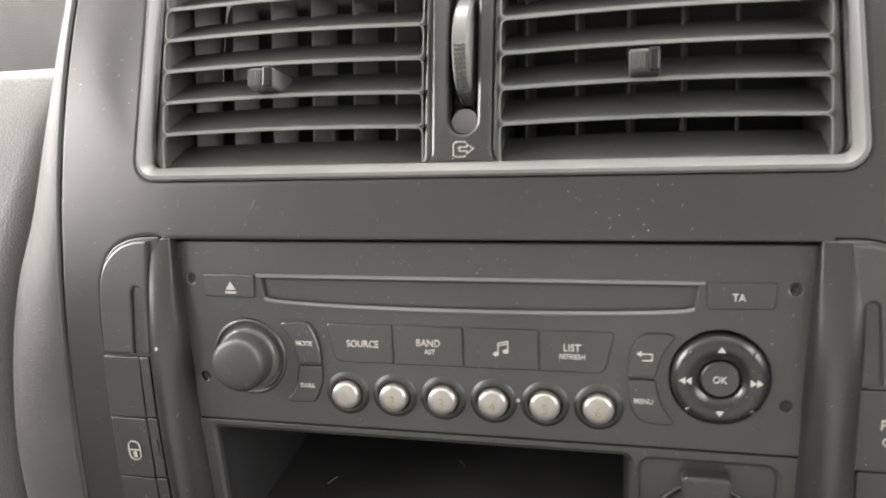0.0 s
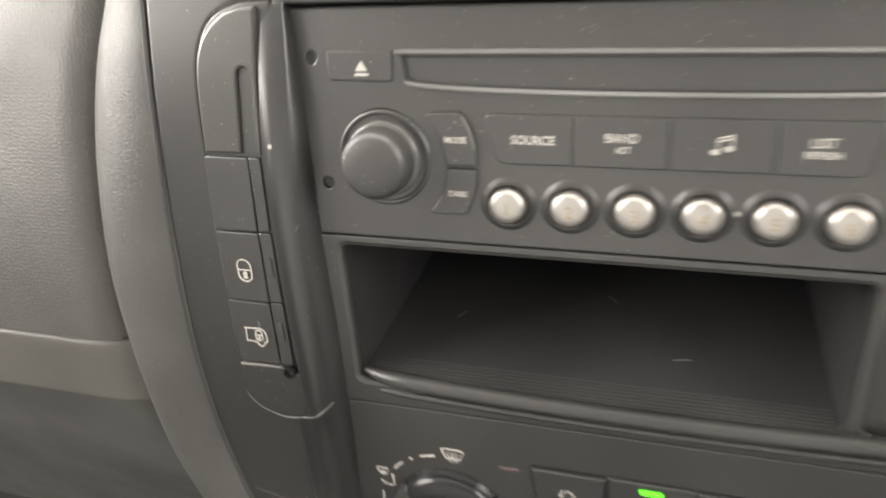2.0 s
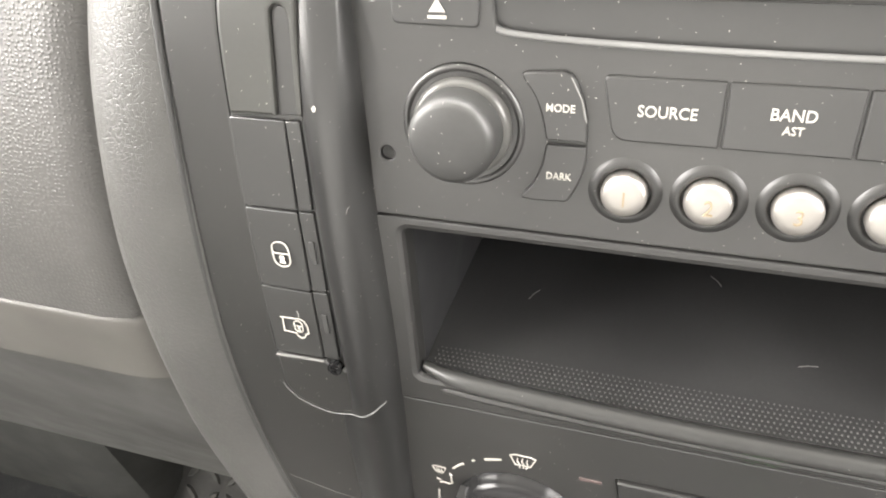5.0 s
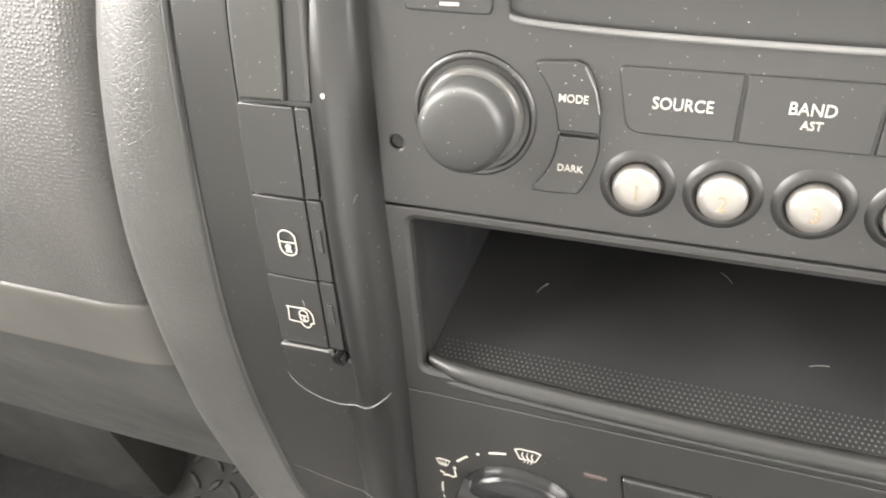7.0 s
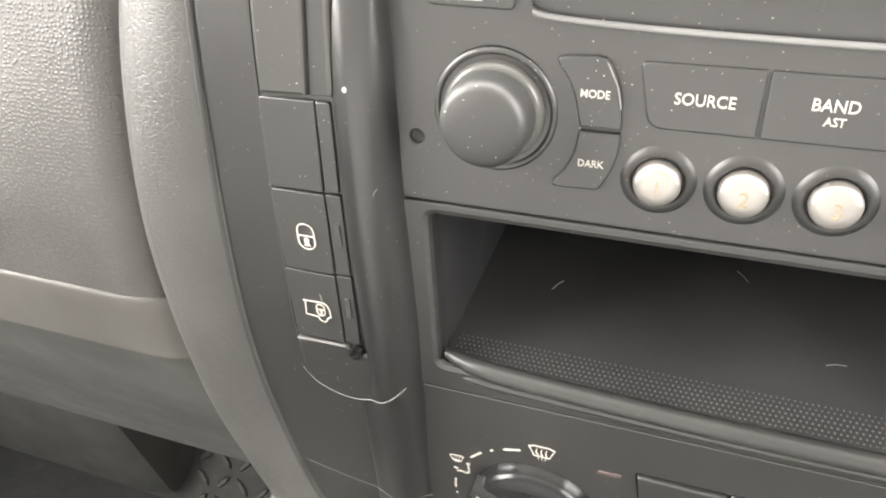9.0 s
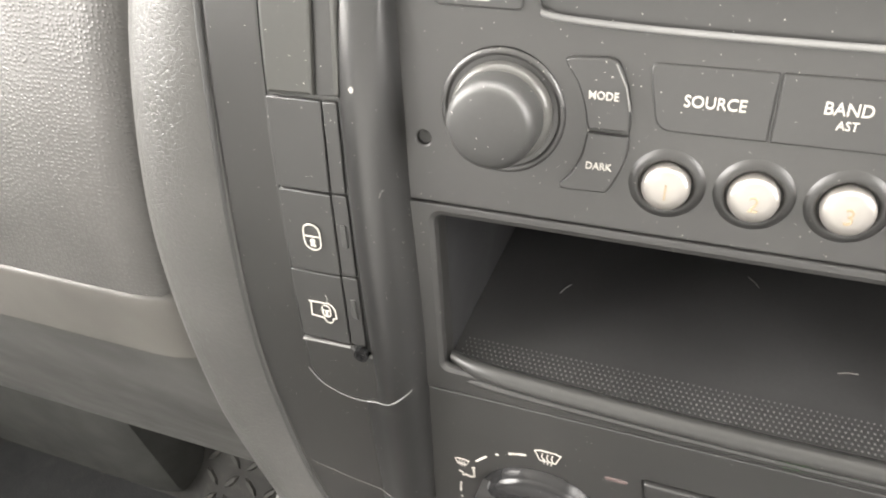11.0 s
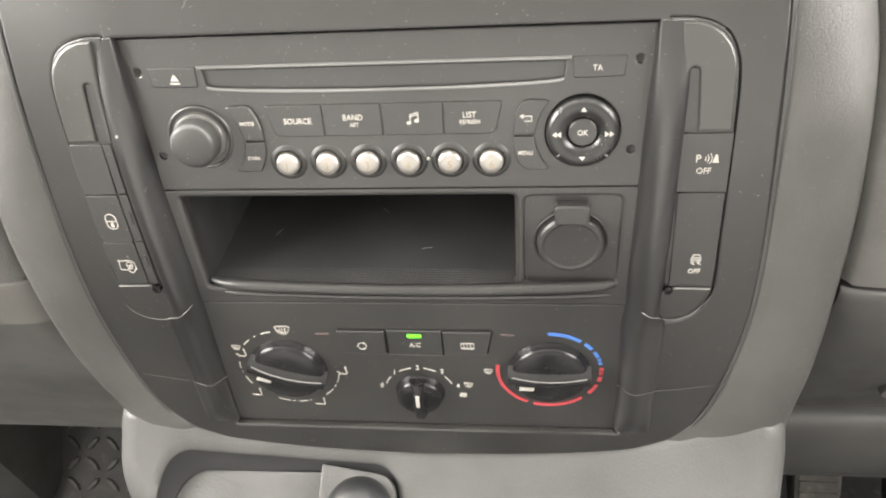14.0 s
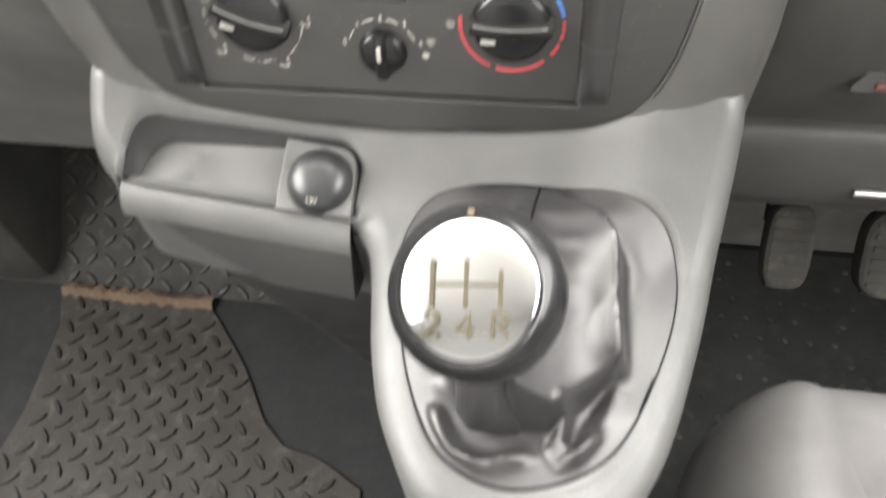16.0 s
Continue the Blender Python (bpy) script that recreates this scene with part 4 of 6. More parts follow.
AIR = [
    [(0.0006, 0.0016), (0.0006, 0.0020), (-0.0020, 0.0020), (-0.0027, 0.0013), (-0.0027, -0.0017), (-0.0020, -0.0022), (0.0006, -0.0022), (0.0006, -0.0017)],
    [(-0.0010, 0.0005), (0.0012, 0.0005), (0.0012, 0.0013), (0.0030, 0.0000), (0.0012, -0.0013), (0.0012, -0.0006), (-0.0010, -0.0006), (-0.0010, 0.0005)],
]
part("icon", moved(stroke(AIR, 0.00038), rigid(0.0002, 1.0685, 0.0010)), PRINT, wheel, "white outlet arrow symbol")

# ---- car radio ----
radio = thing("car_radio", "black dusty car radio with six round silver preset buttons", "car radio", (0, 0.0, 0.989))
SLOT = [(-0.0630, 1.0335), (0.0628, 1.0335), (0.0622, 1.0290)] + [(0.0610 * math.cos(math.pi * k / 16), 1.0282 - 0.0020 * math.sin(math.pi * k / 16)) for k in range(17)] + [(-0.0624, 1.0290)]
HOLES = [circle(x, z, 0.0014, 16) for x, z in ((-0.0868, 1.0335), (0.0868, 1.0335), (-0.0854, 1.0030), (0.0858, 1.0030))]
KNOB_AT, PAD_AT = (-0.0690, 1.0100), (0.0690, 1.0098)
PRESETS = [-0.0374 + 0.01494 * k for k in range(6)]
RINGS = [circle(x, 1.0000, 0.0056, 28) for x in PRESETS]
part("faceplate", bend(plate(rrect(-0.0918, 0.9889, 0.0918, 1.0445, 0.0008), [SLOT] + HOLES + RINGS + [circle(*KNOB_AT, 0.0116, 40), circle(*PAD_AT, 0.0128, 40)], 0.0005, 0.006, 0.007), 0.0), RADIO, radio, "black faceplate")
part("backing", bend(plate(rrect(-0.0915, 0.9900, 0.0915, 1.0440, 0.0008), (), 0.0003, 0.002, 0.01), -0.0060), SHADE, radio, "dark backing")
for x, z in ((-0.0868, 1.0335), (0.0868, 1.0335), (-0.0854, 1.0030), (0.0858, 1.0030)):
    part("hole_floor", moved(lathe([(0.0016, -0.0030), (0.0016, -0.0010), (0, -0.0013)], 16), rigid(x, z, 0.0)), SHADE, radio, "dark floor of a release hole")
part("slot_bar", bend(plate(rpoly([(-0.0648, 1.0342, 0.0002), (0.0646, 1.0342, 0.0002), (0.0646, 1.0352, 0.0002), (-0.0648, 1.0352, 0.0002)], 3), (), 0.0005, 0.002, 0.008), 0.0010), BEZEL, radio, "polished bar over the disc slot")
lip_pts = [(0.0622 * math.cos(math.pi * k / 24), 1.0280 - 0.0022 * math.sin(math.pi * k / 24)) for k in range(25)]
# lighter than the faceplate so the lip's bright reflection is in its colour
part("slot_lip", loft([[on_panel(u, v + 0.0006 * math.sin(a), 0.0002 + 0.0008 * math.cos(a)) for a in (-1.6, -0.8, 0, 0.8, 1.6)] for u, v in lip_pts], closed=False), BEZEL, radio, "curved lip under the slot, pale for its highlight", 60)
part("disc_flap", bend(plate(rrect(-0.0634, 1.0258, 0.0632, 1.0338, 0.001), (), 0.0003, 0.001, 0.01), -0.0011), BUTTON, radio, "dark flap in the disc slot")


def key(name, poly, label, words=(), proud=0.0010, material=None):
    k = part(name, bend(plate(poly, (), 0.0004, 0.003, 0.006), proud), material or BUTTON, radio, label)
    for body, size, u, v in words:
        part("lettering", moved(letters(body, size), rigid(u, v, proud + 0.0001)), PRINT, k, "printed " + body)
    return k


eject = key("eject_key", rpoly([(-0.0822, 1.0283, 0.0012), (-0.0655, 1.0280, 0.0012), (-0.0653, 1.0350, 0.0004), (-0.0826, 1.0350, 0.0004)], 4), "black key with a white eject mark", proud=0.0005)
part("icon", moved(solid([[(-0.0016, -0.0006), (0.0016, -0.0006), (0.0, 0.0018)], [(-0.0018, -0.0018), (0.0018, -0.0018), (0.0018, -0.0012), (-0.0018, -0.0012)]]), rigid(-0.0733, 1.0311, 0.0007)), PRINT, eject, "white eject mark")
key("traffic_key", rpoly([(0.0653, 1.0280, 0.0012), (0.0820, 1.0283, 0.0012), (0.0826, 1.0350, 0.0004), (0.0651, 1.0350, 0.0004)], 4), "black key marked TA", [("TA", 0.0030, 0.0731, 1.0313)], 0.0005)
key("mode_key", spline([(-0.0573, 1.0208), (-0.0530, 1.0214), (-0.0484, 1.0212), (-0.0459, 1.0160), (-0.0449, 1.0094), (-0.0462, 1.0090), (-0.0510, 1.0090), (-0.0525, 1.0092), (-0.0534, 1.0132), (-0.0550, 1.0172)], 3, True), "black key marked MODE", [("MODE", 0.0022, -0.0500, 1.0152)])
key("dark_key", spline([(-0.0525, 1.0080), (-0.0510, 1.0082), (-0.0462, 1.0082), (-0.0449, 1.0078), (-0.0453, 1.0030), (-0.0478, 0.9974), (-0.0500, 0.9968), (-0.0570, 0.9968), (-0.0550, 1.0000), (-0.0532, 1.0042)], 3, True), "black key marked DARK", [("DARK", 0.0021, -0.0498, 1.0022)])
# the key's glint, put in as a pale ribbon
part("glint_edge", bend(stroke([[(-0.0483, 1.0208), (-0.0462, 1.0170), (-0.0452, 1.0130)]], 0.0003, 0.0003), 0.0011), PALE_GLINT, radio, "pale strip drawing the glint on the key's edge")
key("source_key", rpoly([(-0.0405, 1.0098, 0.003), (-0.0222, 1.0098, 0.0004), (-0.0222, 1.0213, 0.0004), (-0.0428, 1.0213, 0.001)], 4), "black key marked SOURCE", [("SOURCE", 0.0031, -0.0314, 1.0156)], 0.0006)
key("band_key", rrect(-0.0218, 1.0098, -0.0010, 1.0213, 0.0004, 3), "black key marked BAND AST", [("BAND", 0.0031, -0.0112, 1.0166), ("AST", 0.0022, -0.0109, 1.0140)], 0.0006)
music = key("music_key", rrect(-0.0006, 1.0098, 0.0208, 1.0213, 0.0004, 3), "black key with a white music note", proud=0.0006)
NOTE = joined(stroke([[(-0.0009, -0.0014), (-0.0009, 0.0016), (0.0019, 0.0023), (0.0019, -0.0006)], [(-0.0009, 0.0009), (0.0019, 0.0016)]], 0.00042), solid([[(x * 1.2 - 0.0015, y * 0.9 - 0.0015) for x, y in circle(0, 0, 0.0007, 14)], [(x * 1.2 + 0.0013, y * 0.9 - 0.0007) for x, y in circle(0, 0, 0.0007, 14)]]))
part("icon", moved(NOTE, rigid(0.0102, 1.0157, 0.0007)), PRINT, music, "white music note")
key("list_key", rpoly([(0.0212, 1.0098, 0.0004), (0.0390, 1.0098, 0.003), (0.0416, 1.0213, 0.001), (0.0212, 1.0213, 0.0004)], 4), "black key marked LIST REFRESH", [("LIST", 0.0031, 0.0301, 1.0168), ("REFRESH", 0.0022, 0.0301, 1.0143)], 0.0006)
back = key("return_key", spline([(0.0573, 1.0208), (0.0550, 1.0172), (0.0534, 1.0132), (0.0525, 1.0098), (0.0510, 1.0095), (0.0462, 1.0095), (0.0451, 1.0099), (0.0460, 1.0165), (0.0490, 1.0210), (0.0530, 1.0214)], 3, True), "black key with a white return arrow")
part("icon", moved(joined(stroke([[(-0.0012, 0.0007), (0.0017, 0.0007), (0.0017, -0.0011), (-0.0009, -0.0011)]], 0.0004), solid([[(-0.0011, 0.0016), (-0.0011, -0.0002), (-0.0024, 0.0007)]])), rigid(0.0498, 1.0153, 0.0011)), PRINT, back, "white return arrow")
key("menu_key", spline([(0.0525, 1.0083), (0.0534, 1.0042), (0.0552, 1.0000), (0.0573, 0.9966), (0.0530, 0.9962), (0.0490, 0.9968), (0.0460, 1.0010), (0.0451, 1.0080), (0.0470, 1.0087), (0.0510, 1.0087)], 3, True), "black key marked MENU", [("MENU", 0.0022, 0.0494, 1.0028)])

knob_m = rigid(*KNOB_AT, 0.0)
part("knob_well", moved(lathe([(0.0123, 0.0), (0.0121, 0.0004), (0.0116, 0.0006), (0.0111, 0.0004), (0.0107, -0.0003), (0.0098, -0.0006), (0, -0.0006)], 56), knob_m), RADIO, radio, "shallow ring round the knob", 60)
volume = part("volume_knob", moved(lathe([(0, -0.001), (0.0087, -0.001), (0.0087, 0.0020), (0.0085, 0.0066), (0.0083, 0.0080), (0.0077, 0.0089), (0.0068, 0.0093), (0.0036, 0.0096), (0, 0.0097)], 56), knob_m), KNOB, radio, "smooth round black volume knob", 60)
part("collar", moved(lathe([(0.0099, -0.001), (0.0099, 0.0010), (0.0096, 0.0019), (0.0090, 0.0024), (0.0084, 0.0024)], 56), knob_m), SLAT, volume, "worn dark collar round the knob's foot", 60)

pad_m = rigid(*PAD_AT, 0.0)
ring = part("pad_ring", moved(lathe([(0.0126, -0.003), (0.0126, 0.0006), (0.0120, 0.0018), (0.0105, 0.0026), (0.0080, 0.0022), (0.0060, 0.0012), (0.0054, 0.0004), (0.0054, -0.003)], 64), pad_m), PAD_GLOSS, radio, "polished four-way ring", 60)
for a in (45, 135, 225, 315):
    part("notch", moved(block(-0.0004, 0.0092, 0.0004, 0.0004, 0.0122, 0.0024, 0.0002, 1), pad_m @ pose(0, 0, 0, 0, 0, a)), SLAT, ring)
ok = part("ok_button", moved(lathe([(0.0051, -0.003), (0.0051, 0.0006), (0.0046, 0.0011), (0.0020, 0.0009), (0, 0.0008)], 40), pad_m), BUTTON, radio, "round black button marked OK")
part("lettering", moved(letters("OK", 0.0029), pad_m @ pose(0, 0, 0.0011)), PRINT, ok, "printed OK")


def arrow(turn, double):
    tri = [(-0.0010, -0.0007), (0.0010, -0.0007), (0.0, 0.0008)]
    shapes = [tri] if not double else [[(x, y - 0.0009) for x, y in tri], [(x, y + 0.0007) for x, y in tri]]
    return moved(solid(shapes), pose(0, 0, 0, 0, 0, turn))


for dx, dy, turn, double in ((0, 0.0090, 0, False), (0, -0.0090, 180, False), (-0.0090, 0, 90, True), (0.0090, 0, -90, True)):
    part("arrow", moved(arrow(turn, double), pad_m @ pose(dx, dy, 0.00265)), PRINT, ring, "white arrow")

for n, x in enumerate(PRESETS):
    pm = rigid(x, 1.0000, 0.0)
    preset = part("preset_button", moved(lathe([(0, -0.003), (0.00430, -0.003), (0.00432, 0.0018), (0.0041, 0.0026), (0.0036, 0.0030), (0.0022, 0.0032), (0, 0.0033)], 36), pm), SILVER, radio, "round satin silver preset button", 60)
    part("collar", moved(lathe([(0.0072, -0.0004), (0.0068, 0.0001), (0.0062, 0.0005), (0.0056, 0.0008), (0.0051, 0.0008), (0.0047, 0.0003), (0.0046, -0.0030)], 36), pm), COLLAR, preset, "satin black collar", 60)
    part("numeral", moved(letters(str(n + 1), 0.0046, 0.0), pm @ pose(0.0001, -0.0002, 0.00330)), BEIGE, preset, "pale engraved numeral")
part("indicator", moved(lathe([(0, -0.001), (0.0007, -0.001), (0.0006, 0.0003), (0, 0.0005)], 14), rigid(0.0146, 1.0006, 0.0)), PRINT, radio, "small clear indicator")

# ---- storage pocket and lighter socket ----
pocket = thing("storage_pocket", "black open storage pocket with a dotted rubber floor", "storage pocket", (0, -0.008, 0.94))
MOUTH = rpoly([(-0.0836, 0.9420, 0.0015), (0.0455, 0.9420, 0.003), (0.0455, 0.9856, 0.002), (-0.0836, 0.9856, 0.0015)])
NICHE = rpoly([(0.0490, 0.9445, 0.003), (0.0845, 0.9445, 0.003), (0.0845, 0.9848, 0.003), (0.0490, 0.9848, 0.003)])
part("frame", bend(plate(rpoly([(-0.0916, 0.9340, 0.001), (0.0916, 0.9340, 0.001), (0.0916, 0.9887, 0.0005), (-0.0916, 0.9887, 0.0005)]), [MOUTH, NICHE], 0.0003, 0.006, 0.005, hole_r=0.0016), 0.0003), RADIO, pocket, "black pocket frame")


def pocket_liner():
    """The pocket's inside: narrower towards its back."""
    mouth = [(-0.0838, 0.9415), (0.0457, 0.9415), (0.0457, 0.9860), (-0.0838, 0.9860)]
    bm = bmesh.new()
    front = [bm.verts.new(on_panel(u, v, -0.0015)) for u, v in mouth]
    mid = [bm.verts.new((u * 0.985 - 0.0002, S(v) + 0.030, v + (-0.004 if v < 0.96 else -0.002))) for u, v in mouth]
    deep = [bm.verts.new((u * 0.97 - 0.0004, 0.085, v + (-0.010 if v < 0.96 else -0.006))) for u, v in mouth]
    for a, b in ((front, mid), (mid, deep)):
        for k in range(4):
            n = (k + 1) % 4
            bm.faces.new((a[k], a[n], b[n], b[k]))
    bm.faces.new(deep)
    bmesh.ops.recalc_face_normals(bm, faces=bm.faces)
    bmesh.ops.reverse_faces(bm, faces=bm.faces)
    return bm


part("liner", pocket_liner(), POCKET, pocket, "dark pocket walls", 20)
floor_z = lambda y: 0.9412 - 0.10 * max(0, y)
part("rubber_floor", loft([[(-0.0834 + 0.030 * max(0, y), y, floor_z(y) + 0.0006), (0.0454 - 0.012 * max(0, y), y, floor_z(y) + 0.0006)] for y in (-0.0100, 0.01, 0.04, 0.080)], closed=False), POCKET_MAT, pocket, "black rubber floor")
dots = bmesh.new()
for i in range(101):
    for j in range(8):
        x = -0.0813 + i * 0.00125 + (0.00062 if j % 2 else 0)
        y = -0.0098 + j * 0.00125
        big = 0.00026 if j < 6 else 0.0002
        base = [dots.verts.new((x + big * math.cos(k * math.pi / 3), y + big * math.sin(k * math.pi / 3), floor_z(y) + 0.0006)) for k in range(6)]
        tops = [dots.verts.new((x + 0.5 * big * math.cos(k * math.pi / 3), y + 0.5 * big * math.sin(k * math.pi / 3), floor_z(y) + 0.0009)) for k in range(6)]
        for k in range(6):
            dots.faces.new((base[k], base[(k + 1) % 6], tops[(k + 1) % 6], tops[k]))
        dots.faces.new(tops)
# dots toned pale in place of highlights
part("grip_dots", dots, GRIP, pocket, "rows of small rubber dots, pale for their highlights", kind="stuff")


def pocket_lip(v, w, r, x0=-0.0826, x1=0.0875, bow=0.0022):
    rings = []
    for k in range(25):
        t = k / 24
        u = x0 + (x1 - x0) * t
        b = bow * (1 - (2 * t - 1) ** 2)
        sag = -0.0012 * (1 - (2 * t - 1) ** 2)
        q = r * max(0.3, min(1.0, 20 * t, 20 * (1 - t))) ** 0.5
        rings.append([on_panel(u, v + sag + q * math.sin(a), w + b - 2.2 * (r - q) + q * math.cos(a)) for a in (math.pi, 2.2, 1.5, 0.8, 0.0, -0.8, -1.5, -2.2)])
    return loft(rings)


part("lip", pocket_lip(0.9442, 0.0004, 0.0025), LIP, pocket, "polished lip along the pocket's foot", 60)
part("lower_lip", pocket_lip(0.9388, -0.0004, 0.0012, -0.0840, 0.0890, 0.0014), RADIO, pocket, "thin black rail", 60)
part("niche", bend(plate(rrect(0.0480, 0.9435, 0.0855, 0.9858, 0.003), (), 0.0003, 0.001, 0.01), -0.0013), RADIO, pocket, "sunken panel round the lighter socket")
for x, y, turn in ((-0.0614, 0.0226, 58), (-0.0147, 0.0378, -48), (0.0070, 0.0118, 12)):
    part("lint", moved(stroke([[(-0.0022, 0), (0, 0.0003), (0.0022, 0)]], 0.00022, 0.0001), Matrix.Translation((x, y, floor_z(y) + 0.0009)) @ pose(0, 0, 0, -5, 0, turn)), LINT, pocket, "pale lint")

lighter = thing("lighter_socket", "round black lighter socket cap with a lift tab", "lighter socket", (0.066, -0.006, 0.965))
lm = rigid(0.0664, 0.9648, -0.0018)
part("rim", moved(lathe([(0.0142, 0.0), (0.0142, 0.0008), (0.0137, 0.0011), (0.0131, 0.0008), (0.0128, 0.0003)], 48), lm), COLLAR, lighter, "black rim")
part("cap", moved(lathe([(0.0126, 0.0), (0.0126, 0.0034), (0.0120, 0.0043), (0.0108, 0.0045), (0.0098, 0.0040), (0, 0.0036)], 48), lm), COLLAR, lighter, "worn black cap")
part("tab", moved(plate(rpoly([(-0.0062, 0.0100, 0.001), (0.0062, 0.0100, 0.001), (0.0068, 0.0182, 0.002), (-0.0068, 0.0182, 0.002)]), (), 0.0008, 0.005, 0.01), lm @ pose(0, 0, 0.0052)), RADIO, lighter, "lift tab")

# ---- heater control ----
heater = thing("heater_control", "black heater control panel with three rotary knobs", "heater control", (0, -0.02, 0.857))
TEMP, FAN, AIRK = (0.0596, 0.8942), (0.0008, 0.8785), (-0.0590, 0.8932)
KEY_SHAPES = [rpoly([(-0.0310, 0.9042, 0.0012), (-0.0119, 0.9036, 0.0005), (-0.0115, 0.9178, 0.0005), (-0.0330, 0.9178, 0.0006)], 4), rrect(-0.0109, 0.9032, 0.0133, 0.9180, 0.0006, 4), rpoly([(0.0139, 0.9036, 0.0005), (0.0325, 0.9042, 0.0012), (0.0350, 0.9180, 0.0006), (0.0137, 0.9180, 0.0005)], 4)]
part("plate", bend(plate(rpoly([(-0.0912, 0.8566, 0.001), (0.0912, 0.8566, 0.001), (0.0912, 0.9334, 0.001), (-0.0912, 0.9334, 0.001)]), [inset(clean(k), -0.0003) for k in KEY_SHAPES], 0.0004, 0.006, 0.008), 0.0), RADIO, heater, "black control plate")
for poly, label in zip(KEY_SHAPES, ("black recirculation key", "black key marked A/C with a lit green light", "black rear-window heater key")):
    k = part("key", bend(plate(poly, (), 0.0005, 0.004, 0.006), 0.0012 if "A/C" not in label else 0.0005), BUTTON, heater, label)
    if "A/C" in label:
        part("lettering", moved(letters("A/C", 0.0036), rigid(0.0012, 0.9096, 0.0007)), PRINT, k, "printed A/C")
        part("green_light", moved(plate(rrect(-0.0031, -0.0008, 0.0031, 0.0008, 0.0004), (), 0.0002, 0.0006), rigid(0.0013, 0.9149, 0.0010)), LED, k, "lit green light bar")
    elif "recirc" in label:
        cyc = joined(stroke([arc(0, 0, 0.0019, a, a + 80, 6) for a in (100, 220, 340)], 0.00042), solid([[(0.0019 * math.cos(radians(a)) + 0.0007 * math.cos(radians(a + b)), 0.0019 * math.sin(radians(a)) + 0.0007 * math.sin(radians(a + b))) for b in (90, 210, 330)] for a in (65, 185, 305)]))
        part("icon", moved(cyc, rigid(-0.0222, 0.9092, 0.0014)), PRINT, k, "white three-arrow ring")
    else:
        screen = rrect(-0.0028, -0.0016, 0.0028, 0.0016, 0.0006)
        screen.append(screen[0])
        waves = [[(x, -0.0024), (x + 0.0003, -0.0012), (x - 0.0003, 0.0), (x, 0.0010)] for x in (-0.0014, 0.0, 0.0014)]
        part("icon", moved(stroke([screen] + waves, 0.0004), rigid(0.0243, 0.9101, 0.0014)), PRINT, k, "white heated screen symbol")
for x, z in ((-0.0396, 0.9150), (0.0416, 0.9156)):
    part("indicator", moved(plate(rrect(-0.0029, -0.0006, 0.0029, 0.0006, 0.0004), (), 0.0001, 0.0004), rigid(x, z, 0.0002)), LENS, heater, "unlit indicator bar")


def rotary(at, r, turn, pointer, label):
    m = rigid(*at, 0.0)
    k = part("rotary_knob", moved(lathe([(0, -0.001), (r + 0.0008, -0.001), (r + 0.0008, 0.0004), (r + 0.0002, 0.0010), (r, 0.0028), (r * 0.96, 0.0040), (r * 0.88, 0.0048), (r * 0.6, 0.0053), (0, 0.0055)], 56), m), GLOSS, heater, label, 60)
    rings = []
    for q in range(13):
        t = q / 12 * 2 - 1
        x = t * r * 1.06
        half = (0.0042 - 0.0012 * (1 - t * t)) * (1 - 0.25 * t**6) * (r / 0.017) ** 0.4
        top = 0.0088 - 0.0020 * t * t
        rings.append([(x, -half * 1.25, 0.002), (x, -half, top - 0.0022), (x, -half * 0.78, top - 0.0005), (x, -half * 0.5, top), (x, half * 0.5, top), (x, half * 0.78, top - 0.0005), (x, half, top - 0.0022), (x, half * 1.6, 0.002)])
    grip = part("grip", moved(loft(rings), m @ pose(0, 0, 0, 0, 0, turn)), GLOSS, k, "polished grip across the knob", 40)
    ridge_ = [Vector((x, half_ * 0.62, top_)) for x, half_, top_ in [(r * 1.0 * q, (0.0042 - 0.0012 * (1 - q * q)) * (r / 0.017) ** 0.4, 0.0088 - 0.0020 * q * q) for q in (-0.95, -0.7, -0.4, 0, 0.4, 0.7, 0.95)]]
    if r > 0.012:
        # added pale line that paints the reflection on the grip's edge
        part("ridge", tube([m @ pose(0, 0, 0, 0, 0, turn) @ p for p in ridge_], 0.00032, 8), PALE_GLINT, grip, "pale ridge drawing the highlight along the grip", 60)
    (px, py), (w, h) = pointer
    part("pointer", moved(block(-w / 2, -h / 2, -0.001, w / 2, h / 2, 0.0007, 0.0001, 1), m @ pose(0, 0, 0, 0, 0, turn) @ pose(px, py, 0.0053 if r > 0.012 else 0.0086)), PRINT, k, "white pointer")


rotary(AIRK, 0.0170, -18, ((-0.0098, -0.0060), (0.0064, 0.0019)), "polished black air distribution knob")
rotary(TEMP, 0.0170, 0, ((-0.0098, -0.0060), (0.0064, 0.0019)), "polished black temperature knob")
rotary(FAN, 0.0106, 90, ((0.0030, 0.0), (0.0068, 0.0016)), "polished black fan speed knob")


def dash_arc(at, r, spans, width):
    return moved(stroke([arc(0, 0, r, a, b, max(2, int(abs(b - a) / 4))) for a, b in spans], width), rigid(*at, 0.0002))


part("blue_arc", dash_arc(TEMP, 0.0227, [(92, 55), (49, 38), (33, 24), (22, 18), (16, 12)], 0.0017), BLUE, heater, "blue cold arc")
part("red_arc", dash_arc(TEMP, 0.0227, [(6, 2), (0, -5), (-8, -16), (-22, -38), (-49, -107), (-114, -188)], 0.0017), RED, heater, "red warm arc")
part("air_arc", dash_arc(AIRK, 0.0232, [(100, 112), (120, 122), (130, 141), (172, 182), (188, 189), (196, 209), (246, 260), (264.5, 266), (271, 281), (284.5, 286), (309, 322), (328, 330), (336, 350)], 0.0008), PRINT, heater, "white dashed scale")
